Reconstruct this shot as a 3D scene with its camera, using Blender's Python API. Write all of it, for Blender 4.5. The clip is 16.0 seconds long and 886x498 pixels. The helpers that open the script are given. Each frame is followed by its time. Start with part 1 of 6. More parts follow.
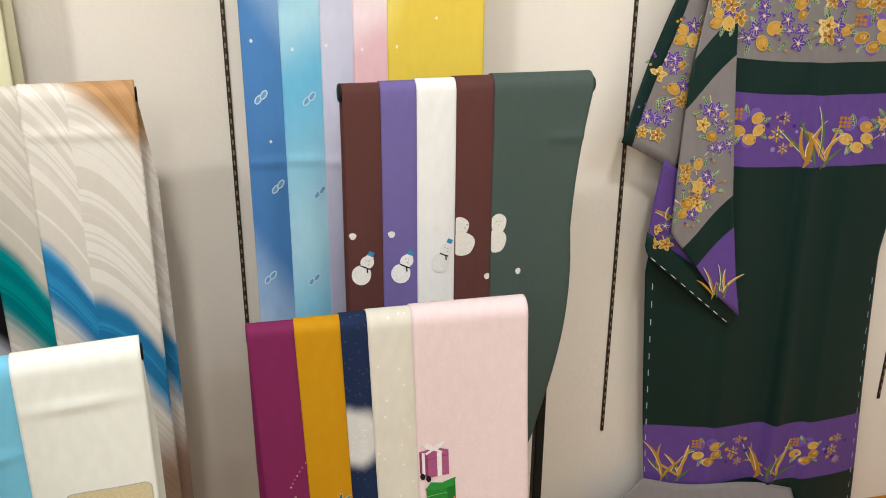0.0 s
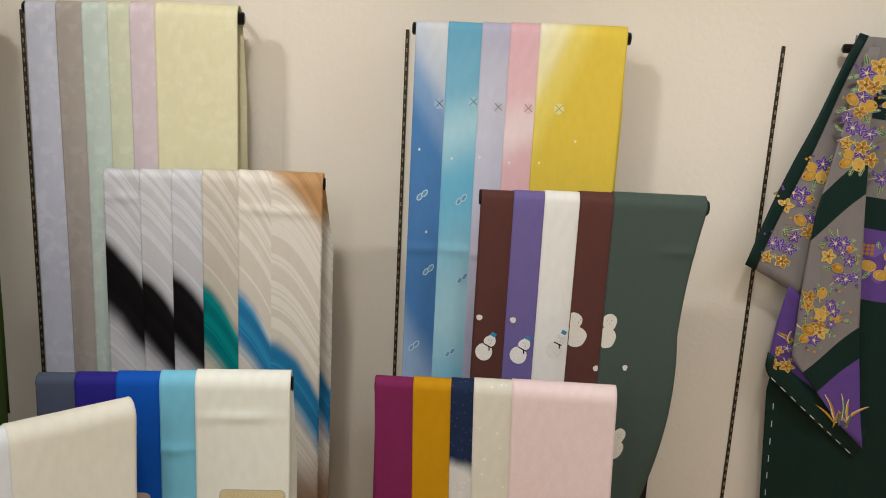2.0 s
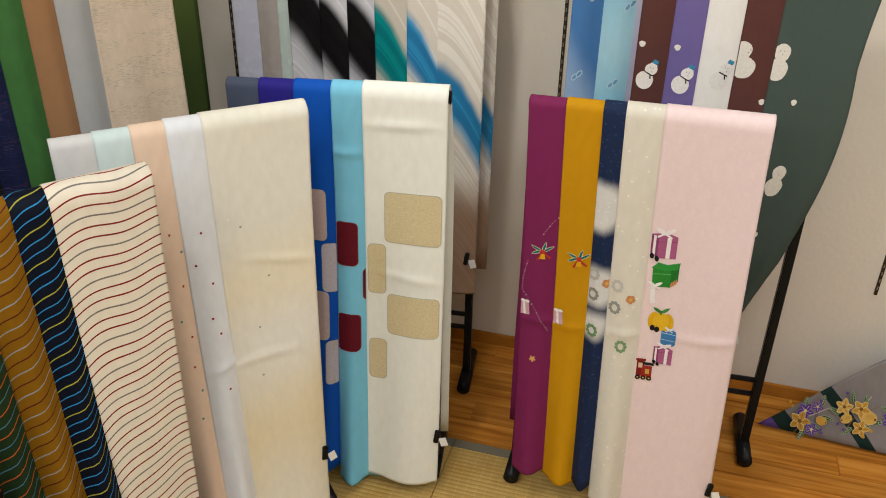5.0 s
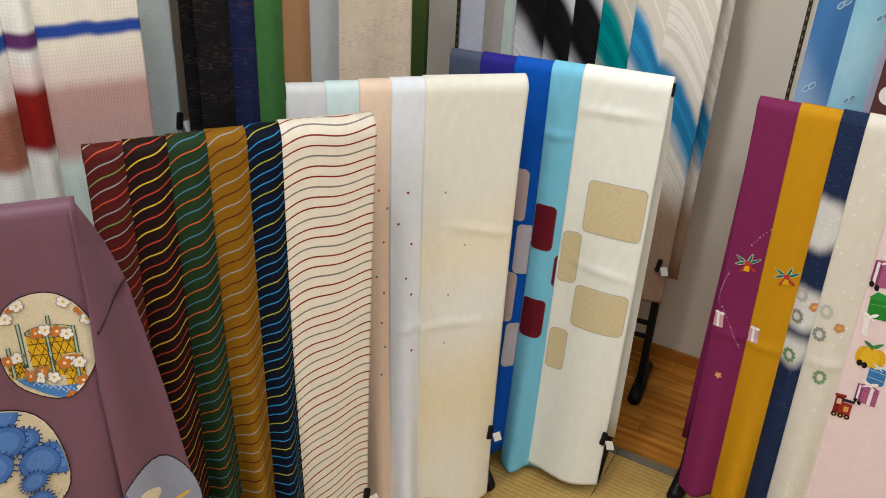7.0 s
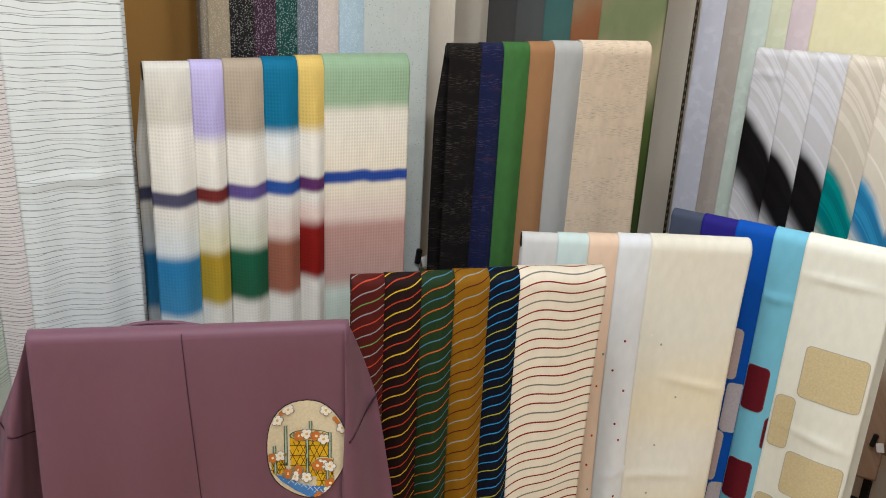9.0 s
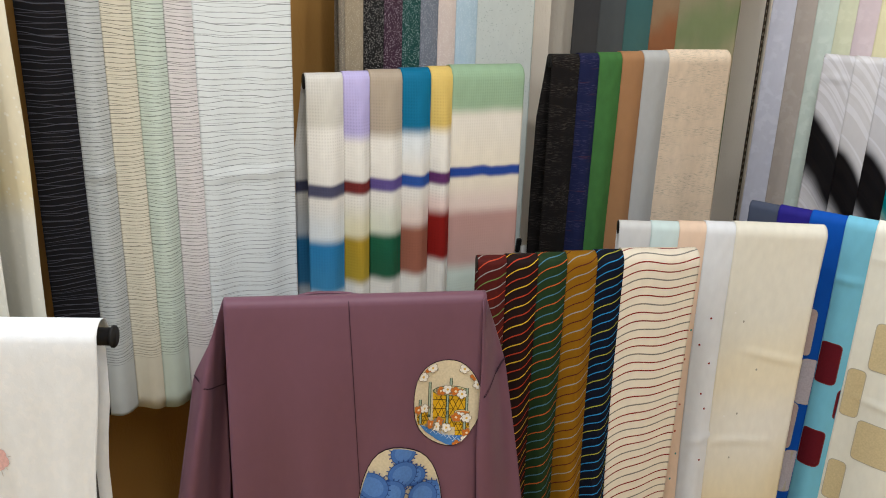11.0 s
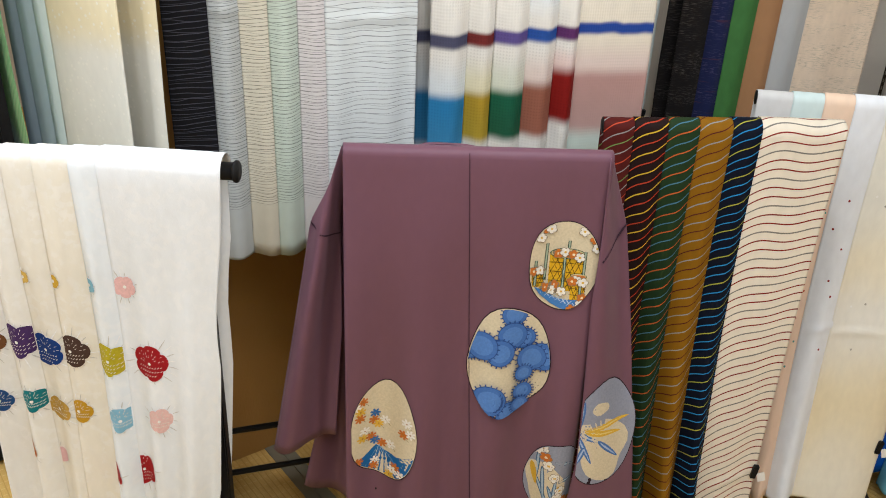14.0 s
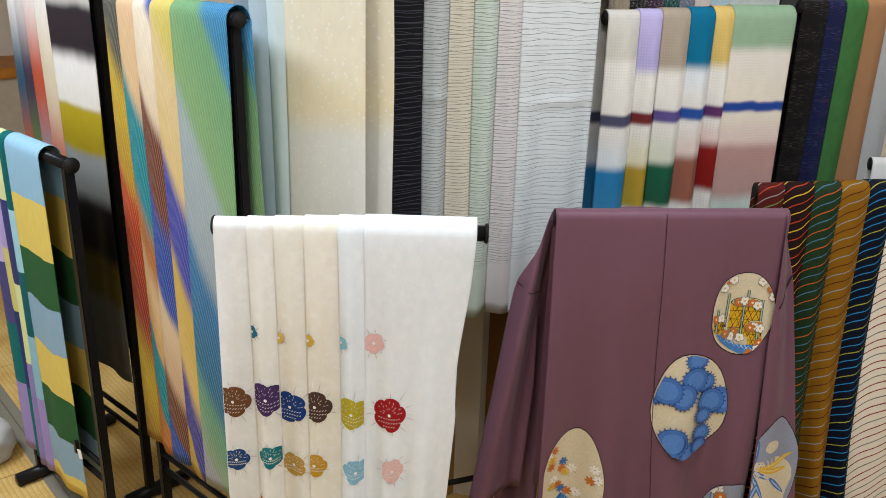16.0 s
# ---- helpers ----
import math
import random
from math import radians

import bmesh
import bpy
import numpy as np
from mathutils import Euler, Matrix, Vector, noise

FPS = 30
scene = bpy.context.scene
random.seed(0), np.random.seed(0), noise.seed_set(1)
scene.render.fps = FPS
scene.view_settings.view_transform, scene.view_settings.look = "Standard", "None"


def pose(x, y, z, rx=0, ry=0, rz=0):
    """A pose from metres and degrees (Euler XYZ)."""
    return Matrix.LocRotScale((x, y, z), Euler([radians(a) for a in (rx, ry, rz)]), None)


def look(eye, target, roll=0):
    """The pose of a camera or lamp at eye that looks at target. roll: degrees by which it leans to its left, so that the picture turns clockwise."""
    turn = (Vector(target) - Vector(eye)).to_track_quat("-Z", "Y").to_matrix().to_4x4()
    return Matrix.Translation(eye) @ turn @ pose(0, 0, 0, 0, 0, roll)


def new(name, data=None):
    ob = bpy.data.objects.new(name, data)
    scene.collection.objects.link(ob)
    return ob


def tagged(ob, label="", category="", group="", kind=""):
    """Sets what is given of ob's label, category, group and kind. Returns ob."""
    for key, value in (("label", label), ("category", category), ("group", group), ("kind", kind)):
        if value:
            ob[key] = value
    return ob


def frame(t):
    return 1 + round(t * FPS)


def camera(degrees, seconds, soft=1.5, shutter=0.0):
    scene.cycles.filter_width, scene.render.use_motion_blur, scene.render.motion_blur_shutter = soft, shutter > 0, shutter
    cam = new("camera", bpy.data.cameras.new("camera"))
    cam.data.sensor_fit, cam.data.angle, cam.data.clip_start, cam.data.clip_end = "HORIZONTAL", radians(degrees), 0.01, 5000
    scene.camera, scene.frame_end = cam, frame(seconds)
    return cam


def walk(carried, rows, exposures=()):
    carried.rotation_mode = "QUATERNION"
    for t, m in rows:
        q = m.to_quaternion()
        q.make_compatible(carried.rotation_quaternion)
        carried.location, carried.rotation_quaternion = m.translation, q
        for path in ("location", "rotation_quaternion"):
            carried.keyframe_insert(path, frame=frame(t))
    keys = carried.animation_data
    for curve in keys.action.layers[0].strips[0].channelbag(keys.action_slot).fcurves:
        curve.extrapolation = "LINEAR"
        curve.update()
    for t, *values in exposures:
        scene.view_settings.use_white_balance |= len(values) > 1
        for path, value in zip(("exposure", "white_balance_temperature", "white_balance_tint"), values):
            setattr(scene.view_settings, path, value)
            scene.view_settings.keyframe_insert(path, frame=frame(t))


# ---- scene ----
cam = camera(55.6, 16.0, soft=1.0)
PATH = [
    (0, (0.053, 0.557, 1.787), (0.455, 2.395, 1.109), 0.4),
    (0.5, (0.042, 0.485, 1.802), (0.348, 2.359, 1.175), 1.0),
    (1, (0.054, 0.419, 1.822), (0.244, 2.332, 1.272), 1.9),
    (1.5, (0.136, 0.355, 1.831), (0.162, 2.294, 1.341), 2.8),
    (2, (0.217, 0.243, 1.843), (0.127, 2.188, 1.389), 2.9),
    (2.5, (0.209, 0.187, 1.839), (0.043, 2.124, 1.37), 1.9),
    (3, (0.23, 0.18, 1.831), (-0.034, 2.082, 1.272), 1.1),
    (3.5, (0.299, 0.171, 1.812), (-0.041, 2.018, 1.123), 1.0),
    (4, (0.32, 0.165, 1.773), (-0.054, 1.964, 0.983), 0.9),
    (4.2, (0.327, 0.163, 1.773), (-0.072, 1.933, 0.931), 0.8),
    (6.3, (0.294, 0.121, 1.683), (-0.384, 1.687, 0.639), 2.6),
    (6.5, (0.287, 0.112, 1.67), (-0.452, 1.67, 0.657), 3.0),
    (7, (0.281, 0.104, 1.683), (-0.574, 1.64, 0.729), 3.1),
    (7.5, (0.274, 0.097, 1.7), (-0.683, 1.594, 0.783), 2.5),
    (8, (0.279, 0.071, 1.724), (-0.79, 1.532, 0.873), 2.1),
    (8.5, (0.288, 0.033, 1.736), (-0.875, 1.463, 0.96), 2.3),
    (9, (0.252, -0.057, 1.746), (-1.012, 1.335, 1.064), 3.0),
    (9.5, (0.256, -0.15, 1.76), (-1.012, 1.238, 1.08), 3.0),
    (10, (0.276, -0.247, 1.769), (-0.997, 1.139, 1.092), 2.8),
    (12.3, (0.304, -0.408, 1.77), (-1.114, 0.814, 1.066), 1.9),
    (12.5, (0.289, -0.395, 1.766), (-1.132, 0.81, 1.039), 2.2),
    (13, (0.264, -0.344, 1.729), (-1.157, 0.79, 0.895), 2.4),
    (13.5, (0.241, -0.341, 1.693), (-1.164, 0.752, 0.78), 2.5),
    (14, (0.245, -0.392, 1.67), (-1.151, 0.724, 0.771), 2.5),
    (14.5, (0.243, -0.575, 1.652), (-1.162, 0.559, 0.792), 2.3),
    (15, (0.214, -0.701, 1.642), (-1.232, 0.427, 0.845), 1.4),
    (15.5, (0.129, -0.741, 1.638), (-1.333, 0.391, 0.876), 1.6),
    (16, (0.066, -0.925, 1.653), (-1.339, 0.323, 0.968), 1.6),
]
walk(cam, [(t, look(eye, target, roll)) for t, eye, target, roll in PATH], [(0, 0.05, 6000, 10), (0.5, -0.08, 6130, 10), (1.0, -0.18, 6230, 10), (1.5, -0.39, 6250, 10), (2.0, -0.42, 6230, 10), (2.5, -0.55, 6320, 10), (3.0, -0.46, 6370, 10), (3.5, -0.34, 6400, 10), (4.2, -0.19, 6400, 10), (6.5, -0.05, 5930, 10), (7.5, 0.0, 5980, 10), (8.5, -0.05, 5960, 10), (10, -0.11, 6070, 10), (12.5, -0.18, 5990, 10), (13, -0.17, 5990, 10), (14, 0.07, 5890, 10), (14.6, 0.02, 5820, 10), (15, -0.09, 5800, 10), (16, -0.18, 5790, 10)])

# ---- light ----
world = bpy.data.worlds.new("world")
scene.world = world
world.use_nodes = True
world.node_tree.nodes["Background"].inputs[0].default_value = (0.9, 0.95, 1.0, 1)
world.node_tree.nodes["Background"].inputs[1].default_value = 0.006


def lamp(x, y, power, size=0.10, z=2.66, colour=(1.0, 0.97, 0.92)):
    """A round fill lamp under the ceiling, added without a fixture."""
    data = bpy.data.lights.new("fill_lamp", "AREA")
    data.shape, data.size, data.energy, data.color = "DISK", size, power, colour
    ob = new("fill_lamp", data)
    ob.matrix_world = pose(x, y, z, 0, 0, 0)
    return ob


# row of small downlights along the wall, and added broad fill panels over the room
for x, y, tx, ty, w in ((-1.0, 1.30, -0.65, 2.58, 48), (-0.25, 1.35, 0.10, 2.58, 50), (0.85, 1.45, 1.2, 2.58, 46), (-0.10, 0.75, -1.35, 1.35, 32), (-0.20, -0.20, -1.45, 0.35, 24)):
    data = bpy.data.lights.new("wall_spot", "SPOT")
    data.energy, data.color, data.shadow_soft_size = w, (1.0, 0.97, 0.92), 0.07
    data.spot_size, data.spot_blend = radians(92), 0.9
    new("wall_spot", data).matrix_world = look((x, y, 2.66), (tx, ty, 1.5))
# unseen round lamps added to brighten the cloths on the left
for x, y, w in ((-0.45, 0.55, 8), (-0.70, -0.35, 7), (-0.65, -1.30, 10)):
    lamp(x, y, w)
# unseen fill panels under the ceiling, added to brighten the room; strongest at far left
for x, y in ((0.7, -0.2), (0.2, -1.6), (-2.4, -1.3), (1.9, 1.0)):
    data = bpy.data.lights.new("fill_panel", "AREA")
    data.shape, data.size, data.size_y, data.energy, data.color = "RECTANGLE", 1.2, 0.6, 66 if x < -2 else 19 if y > 0.5 else 16, (0.95, 1.0, 1.07)
    new("fill_panel", data).matrix_world = pose(x, y, 2.67)


# ---- materials ----
def col(h, k=1.0):
    """Linear colour from a hex string."""
    v = [int(h[i:i + 2], 16) / 255 for i in (1, 3, 5)]
    return tuple(k * (c / 12.92 if c < 0.04045 else ((c + 0.055) / 1.055) ** 2.4) for c in v) + (1.0,)


class Mat:
    """A node material with short helpers; u runs across a cloth and v down from its bar, in metres."""

    def __init__(self, name, rough=0.75, metal=0.0, sheen=0.0):
        self.m = bpy.data.materials.new(name)
        self.m.use_nodes = True
        self.t = self.m.node_tree
        self.b = self.t.nodes["Principled BSDF"]
        self.b.inputs["Roughness"].default_value = rough
        self.b.inputs["Metallic"].default_value = metal
        self.b.inputs["Sheen Weight"].default_value = sheen
        self.b.inputs["Specular IOR Level"].default_value = 0.13
        self.uvnode = None
        self.height = None

    def put(self, sock, value):
        if isinstance(value, bpy.types.NodeSocket):
            self.t.links.new(value, sock)
        else:
            sock.default_value = value

    def node(self, kind):
        return self.t.nodes.new(kind)

    def uv(self):
        if not self.uvnode:
            n = self.node("ShaderNodeUVMap")
            s = self.node("ShaderNodeSeparateXYZ")
            self.t.links.new(n.outputs[0], s.inputs[0])
            self.uvnode = (n.outputs[0], s.outputs[0], s.outputs[1])
        return self.uvnode

    def op(self, kind, a, b=0.0, c=0.0):
        n = self.node("ShaderNodeMath")
        n.operation = kind
        for i, v in enumerate((a, b, c)):
            self.put(n.inputs[i], v)
        return n.outputs[0]

    def add(self, a, b):
        return self.op("ADD", a, b)

    def mul(self, a, b):
        return self.op("MULTIPLY", a, b)

    def ramp(self, fac, stops, interp="LINEAR"):
        n = self.node("ShaderNodeValToRGB")
        n.color_ramp.interpolation = interp
        while len(n.color_ramp.elements) < len(stops):
            n.color_ramp.elements.new(0.5)
        for e, (p, c) in zip(n.color_ramp.elements, stops):
            e.position, e.color = p, c if len(c) == 4 else (*c, 1)
        self.put(n.inputs[0], fac)
        return n.outputs[0]

    def mix(self, fac, a, b, blend="MIX"):
        n = self.node("ShaderNodeMix")
        n.data_type, n.blend_type = "RGBA", blend
        self.put(n.inputs[0], fac)
        self.put(n.inputs[6], a)
        self.put(n.inputs[7], b)
        return n.outputs[2]

    def coords(self, su, sv, uv=True, shift=0.0):
        n = self.node("ShaderNodeMapping")
        n.inputs["Scale"].default_value = (su, sv, su)
        n.inputs["Location"].default_value = (shift, shift, shift)
        self.put(n.inputs[0], self.uv()[0] if uv else self.node("ShaderNodeTexCoord").outputs["Object"])
        return n.outputs[0]

    def noise(self, su, sv=None, detail=3.0, uv=True, shift=0.0):
        n = self.node("ShaderNodeTexNoise")
        n.inputs["Scale"].default_value, n.inputs["Detail"].default_value = 1.0, detail
        self.put(n.inputs["Vector"], self.coords(su, su if sv is None else sv, uv, shift))
        return n.outputs["Fac"]

    def voronoi(self, su, sv=None, feature="F1", uv=True):
        n = self.node("ShaderNodeTexVoronoi")
        n.feature = feature
        n.inputs["Scale"].default_value = 1.0
        self.put(n.inputs["Vector"], self.coords(su, su if sv is None else sv, uv))
        return n.outputs["Distance"]

    def step(self, x, lo, hi):
        n = self.node("ShaderNodeMapRange")
        n.interpolation_type = "SMOOTHSTEP"
        self.put(n.inputs[0], x)
        n.inputs[1].default_value, n.inputs[2].default_value = lo, hi
        return n.outputs[0]

    def bump(self, height, strength=0.3, dist=0.002):
        n = self.node("ShaderNodeBump")
        n.inputs["Strength"].default_value, n.inputs["Distance"].default_value = strength, dist
        self.put(n.inputs["Height"], height)
        if self.height:
            self.t.links.new(self.height, n.inputs["Normal"])
        self.height = n.outputs[0]
        self.t.links.new(self.height, self.b.inputs["Normal"])

    def done(self, colour):
        self.put(self.b.inputs["Base Color"], colour)
        return self.m


def cloth_finish(m, colour, grain=1.0, vary=0.06, rough=0.7):
    """Fine weave, a little crease relief and faint unevenness over a cloth's colour."""
    m.bump(m.noise(900, 260, 2.0), 0.12 * grain, 0.001)
    m.bump(m.noise(6, 1.6, 2.0, shift=3.0), 0.16, 0.01)
    shade = m.ramp(m.noise(60, 25, 4.0, shift=7.0), [(0.3, (1 - vary,) * 3), (0.7, (1 + 0.0,) * 3)])
    m.b.inputs["Roughness"].default_value = rough
    return m.done(m.mix(1.0, colour, shade, "MULTIPLY"))


def plain(name, h, grain=1.0, vary=0.06, rough=0.7, sheen=0.0):
    m = Mat(name, sheen=sheen)
    return cloth_finish(m, col(h), grain, vary, rough)


def paint(name, h, rough=0.5, metal=0.0, vary=0.1, scale=30):
    m = Mat(name, rough, metal)
    n = m.noise(scale, detail=4.0, uv=False)
    return m.done(m.mix(1.0, col(h), m.ramp(n, [(0.3, (1 - vary,) * 3), (0.7, (1, 1, 1))]), "MULTIPLY"))


def vramp(name, stops, length=1.1, slant=0.0, wob=0.05, interp="EASE", dots=None, grain=1.0, wobscale=9.0, off=0.0, knots=0.0, ribs=0.0):
    """Cloth dyed in bands down its length, with soft uneven edges."""
    m = Mat(name, sheen=0.0)
    _, u, v = m.uv()
    f = m.add(m.add(v, off), m.add(m.mul(u, slant), m.mul(m.add(m.noise(wobscale, 3, 2.0), -0.5), wob)))
    c = m.ramp(m.mul(f, 1 / length), [(p / length, col(h)) for p, h in stops], interp)
    if knots:
        p = 6.283 / 0.0115
        k = m.mul(m.op("SINE", m.mul(m.add(u, m.mul(v, 0.8)), p)), m.op("SINE", m.mul(m.add(u, m.mul(v, -0.8)), p)))
        m.bump(k, 0.35 * knots, 0.0015)
        k = m.mul(m.step(k, 0.05, 0.7), m.step(m.noise(14, 10, 2.0, shift=5.0), 0.3, 0.6))
        c = m.mix(m.mul(k, 0.9 * knots), c, m.mix(1.0, c, (0.72, 0.70, 0.70, 1), "MULTIPLY"))
    if ribs:
        r = m.op("SINE", m.mul(m.add(u, m.mul(v, 0.35)), 6.283 / 0.006))
        m.bump(r, 0.4 * ribs, 0.0015)
        c = m.mix(m.mul(m.step(r, 0.2, 0.9), 0.25 * ribs), c, col("#e8dcc0"))
    if dots:
        c = m.mix(m.mul(m.step(m.voronoi(*dots[1:]), 0.24, 0.16), 0.8), c, col(dots[0]))
    return cloth_finish(m, c, grain)


def lines(name, base, hues, period=0.032, amp=0.004, wave=0.075, width=0.07, steep=0.0, slope=0.25, swell=(0.0, 0.0)):
    """Cloth with thin wavy woven lines in a cycle of hues; swell lifts them in one arc that grows down the cloth."""
    m = Mat(name, sheen=0.0)
    _, u, v = m.uv()
    s = m.mul(m.op("SINE", m.add(m.mul(u, 6.283 / wave), m.mul(v, 1.4))), amp)
    arc = m.mul(m.op("SINE", m.mul(u, 6.283 / 0.62)), m.add(m.mul(v, swell[1]), swell[0]))
    w = m.add(m.add(m.add(v, s), arc), m.add(m.mul(u, m.add(m.mul(v, steep), slope)), m.mul(m.add(m.noise(4, 5, 1.0), -0.5), 0.03)))
    n = len(hues)
    cyc = m.op("FRACT", m.mul(w, 1 / (period * n)))
    hue = m.ramp(cyc, [(i / n, col(h)) for i, h in enumerate(hues)], "CONSTANT")
    one = m.op("FRACT", m.mul(w, 1 / period))
    d = m.op("ABSOLUTE", m.add(one, -0.5))
    c = m.mix(m.step(d, width, width * 0.6), col(base), hue)
    return cloth_finish(m, c)


def threads(name, base, line, period=0.014, width=0.085, strength=0.9):
    """Thin uneven dark threads across a sheer cloth, closer together towards its hem."""
    m = Mat(name, sheen=0.03)
    _, u, v = m.uv()
    grown = m.mul(v, m.add(m.mul(v, 0.28), 0.9))
    total = 0.0
    for size, thin, seed in ((1.0, 1.0, 2.0), (1.63, 0.55, 8.0)):
        w = m.add(grown, m.add(m.mul(m.add(m.noise(5, 10, 2.0, shift=seed), -0.5), 0.055), m.mul(m.add(m.noise(14, 3, 1.0, shift=seed), -0.5), 0.006)))
        one = m.op("FRACT", m.mul(w, 1 / (period * size)))
        d = m.op("ABSOLUTE", m.add(one, -0.5))
        pick = m.step(m.noise(2.0, 45, 1.0, shift=seed), 0.26, 0.46)
        total = m.op("MAXIMUM", total, m.mul(m.mul(m.step(d, width * thin, width * thin * 0.4), pick), 1.0 if thin == 1.0 else 0.7))
    f = m.mul(total, m.mul(m.step(v, 1.04, 1.03), strength))
    return cloth_finish(m, m.mix(f, col(base), col(line)), 1.5, 0.05)


def slub(name, base, dash, sparse=0.56, extra=None):
    """Rough weave with short broken cross threads."""
    m = Mat(name, sheen=0.03)
    a = m.step(m.noise(60, 750, 1.0), sparse + 0.02, sparse + 0.14)
    patch = m.step(m.noise(7, 26, 2.0, shift=4.0), 0.36, 0.58)
    c = m.mix(m.mul(m.mul(a, patch), 0.8), col(base), col(dash))
    if extra:
        c = m.mix(m.mul(m.step(m.noise(10, 120, 2.0, shift=9.0), 0.62, 0.7), 0.6), c, col(extra))
    m.bump(m.noise(30, 700, 1.0), 0.3, 0.001)
    return cloth_finish(m, c, 2.0, 0.12, 0.9)


def figured(name, base, pale, scale=26, contrast=0.35, rough=0.55):
    """Satin with a woven tone-on-tone figure."""
    m = Mat(name, sheen=0.0)
    f = m.step(m.noise(scale, scale, 4.0), 0.47, 0.55)
    g = m.step(m.voronoi(scale * 0.7, None, "SMOOTH_F1"), 0.3, 0.5)
    c = m.mix(m.mul(m.mul(f, g), contrast), col(base), col(pale))
    m.bump(f, 0.10, 0.001)
    return cloth_finish(m, c, 1.0, 0.05, rough)


def speckle(name, base, dot, scale=330, size=0.40):
    m = Mat(name, sheen=0.0)
    c = m.mix(m.step(m.voronoi(scale), size, size * 0.6), col(base), col(dot))
    return cloth_finish(m, c)


BLACK = paint("black_lacquer", "#1b1a1a", 0.28)
RUBBER = paint("black_rubber", "#222120", 0.6)
STEEL = paint("steel", "#8f8b84", 0.35, 0.9)
PAPER = paint("tag_paper", "#eceae4", 0.8, 0.0, 0.03)


def wall_material(name, h):
    m = Mat(name, 0.85)
    weave = m.noise(70, 240, 3.0, uv=False)
    m.bump(weave, 0.35, 0.003)
    m.bump(m.noise(260, detail=2.0, uv=False), 0.15, 0.001)
    c = m.mix(1.0, col(h), m.ramp(m.noise(1.3, detail=4.0, uv=False), [(0.3, (0.94, 0.93, 0.91)), (0.7, (1, 1, 1))]), "MULTIPLY")
    return m.done(c)


WALL = wall_material("wallpaper", "#e2d9ca")
BROWNWALL = wall_material("brown_panel_board", "#a47c43")
CEIL = paint("ceiling_white", "#e8e6e0", 0.9)


def wood_material():
    m = Mat("oak_floor", 0.42)
    obj = m.node("ShaderNodeObjectInfo")
    n = m.node("ShaderNodeTexNoise")
    n.inputs["Scale"].default_value, n.inputs["Detail"].default_value = 1.0, 6.0
    mp = m.node("ShaderNodeMapping")
    mp.inputs["Scale"].default_value = (3.0, 60.0, 60.0)
    off = m.node("ShaderNodeCombineXYZ")
    m.put(off.inputs[0], m.mul(obj.outputs["Random"], 40.0))
    m.put(mp.inputs["Location"], off.outputs[0])
    m.put(mp.inputs[0], m.node("ShaderNodeTexCoord").outputs["Object"])
    m.put(n.inputs["Vector"], mp.outputs[0])
    c = m.ramp(n.outputs["Fac"], [(0.3, col("#96591a")), (0.5, col("#bf7c2c")), (0.72, col("#d49744"))])
    c = m.mix(1.0, c, m.ramp(obj.outputs["Random"], [(0, (0.85,) * 3), (1, (1.08,) * 3)]), "MULTIPLY")
    m.bump(n.outputs["Fac"], 0.15, 0.001)
    return m.done(c)


def tatami_material():
    m = Mat("tatami_rush", 0.7)
    t = m.node("ShaderNodeTexCoord").outputs["Object"]
    s = m.node("ShaderNodeSeparateXYZ")
    m.put(s.inputs[0], t)
    rib = m.op("ABSOLUTE", m.op("SINE", m.mul(s.outputs[1], 3.1416 / 0.0155)))
    warp = m.op("ABSOLUTE", m.op("SINE", m.mul(s.outputs[0], 3.1416 / 0.028)))
    dark = m.mul(m.step(rib, 0.35, 0.0), 0.45)
    dot = m.mul(m.step(warp, 0.22, 0.0), m.step(rib, 0.2, 0.9))
    fine = m.noise(40, 900, 2.0, uv=False)
    big = m.noise(6, detail=4.0, uv=False)
    c = m.ramp(big, [(0.3, col("#c09a52")), (0.7, col("#d8b872"))])
    c = m.mix(1.0, c, m.ramp(fine, [(0.25, (0.8, 0.78, 0.7)), (0.7, (1, 1, 1))]), "MULTIPLY")
    c = m.mix(dark, c, col("#8a6427"))
    c = m.mix(m.mul(dot, 0.35), c, col("#e6cf97"))
    m.bump(rib, 0.6, 0.0015)
    return m.done(c)


WOOD, TATAMI = wood_material(), tatami_material()
SKIRT = paint("skirting_oak", "#bb7a2c", 0.45, 0.0, 0.25, 14)
HERI = speckle("tatami_border_cloth", "#7d7766", "#918a76", 300, 0.4)


# ---- building helpers ----
def link(name, bm, mat, parent=None, label="", smooth=False):
    me = bpy.data.meshes.new(name)
    bm.to_mesh(me)
    bm.free()
    for mm in (mat if isinstance(mat, (list, tuple)) else [mat]):
        me.materials.append(mm)
    if smooth:
        for p in me.polygons:
            p.use_smooth = True
    ob = new(name, me)
    ob.parent = parent
    if label:
        ob["label"] = label
    return ob


def part(name, bm, mat, parent, label="", smooth=False):
    return link(name, bm, mat, parent, label, smooth)


def box(bm, x0, y0, z0, x1, y1, z1, bevel=0.0, m=None):
    g = bmesh.ops.create_cube(bm, size=1.0)
    mat = Matrix.Translation(((x0 + x1) / 2, (y0 + y1) / 2, (z0 + z1) / 2)) @ Matrix.Diagonal((abs(x1 - x0), abs(y1 - y0), abs(z1 - z0), 1))
    bmesh.ops.transform(bm, matrix=mat, verts=g["verts"])
    if bevel:
        e = list({e for v in g["verts"] for e in v.link_edges})
        r = bmesh.ops.bevel(bm, geom=e, offset=bevel, segments=2, affect="EDGES")
        vs = list({v for f in r["faces"] for v in f.verts} | {v for v in g["verts"] if v.is_valid})
    else:
        vs = g["verts"]
    if m is not None:
        bmesh.ops.transform(bm, matrix=m, verts=vs)
    return bm


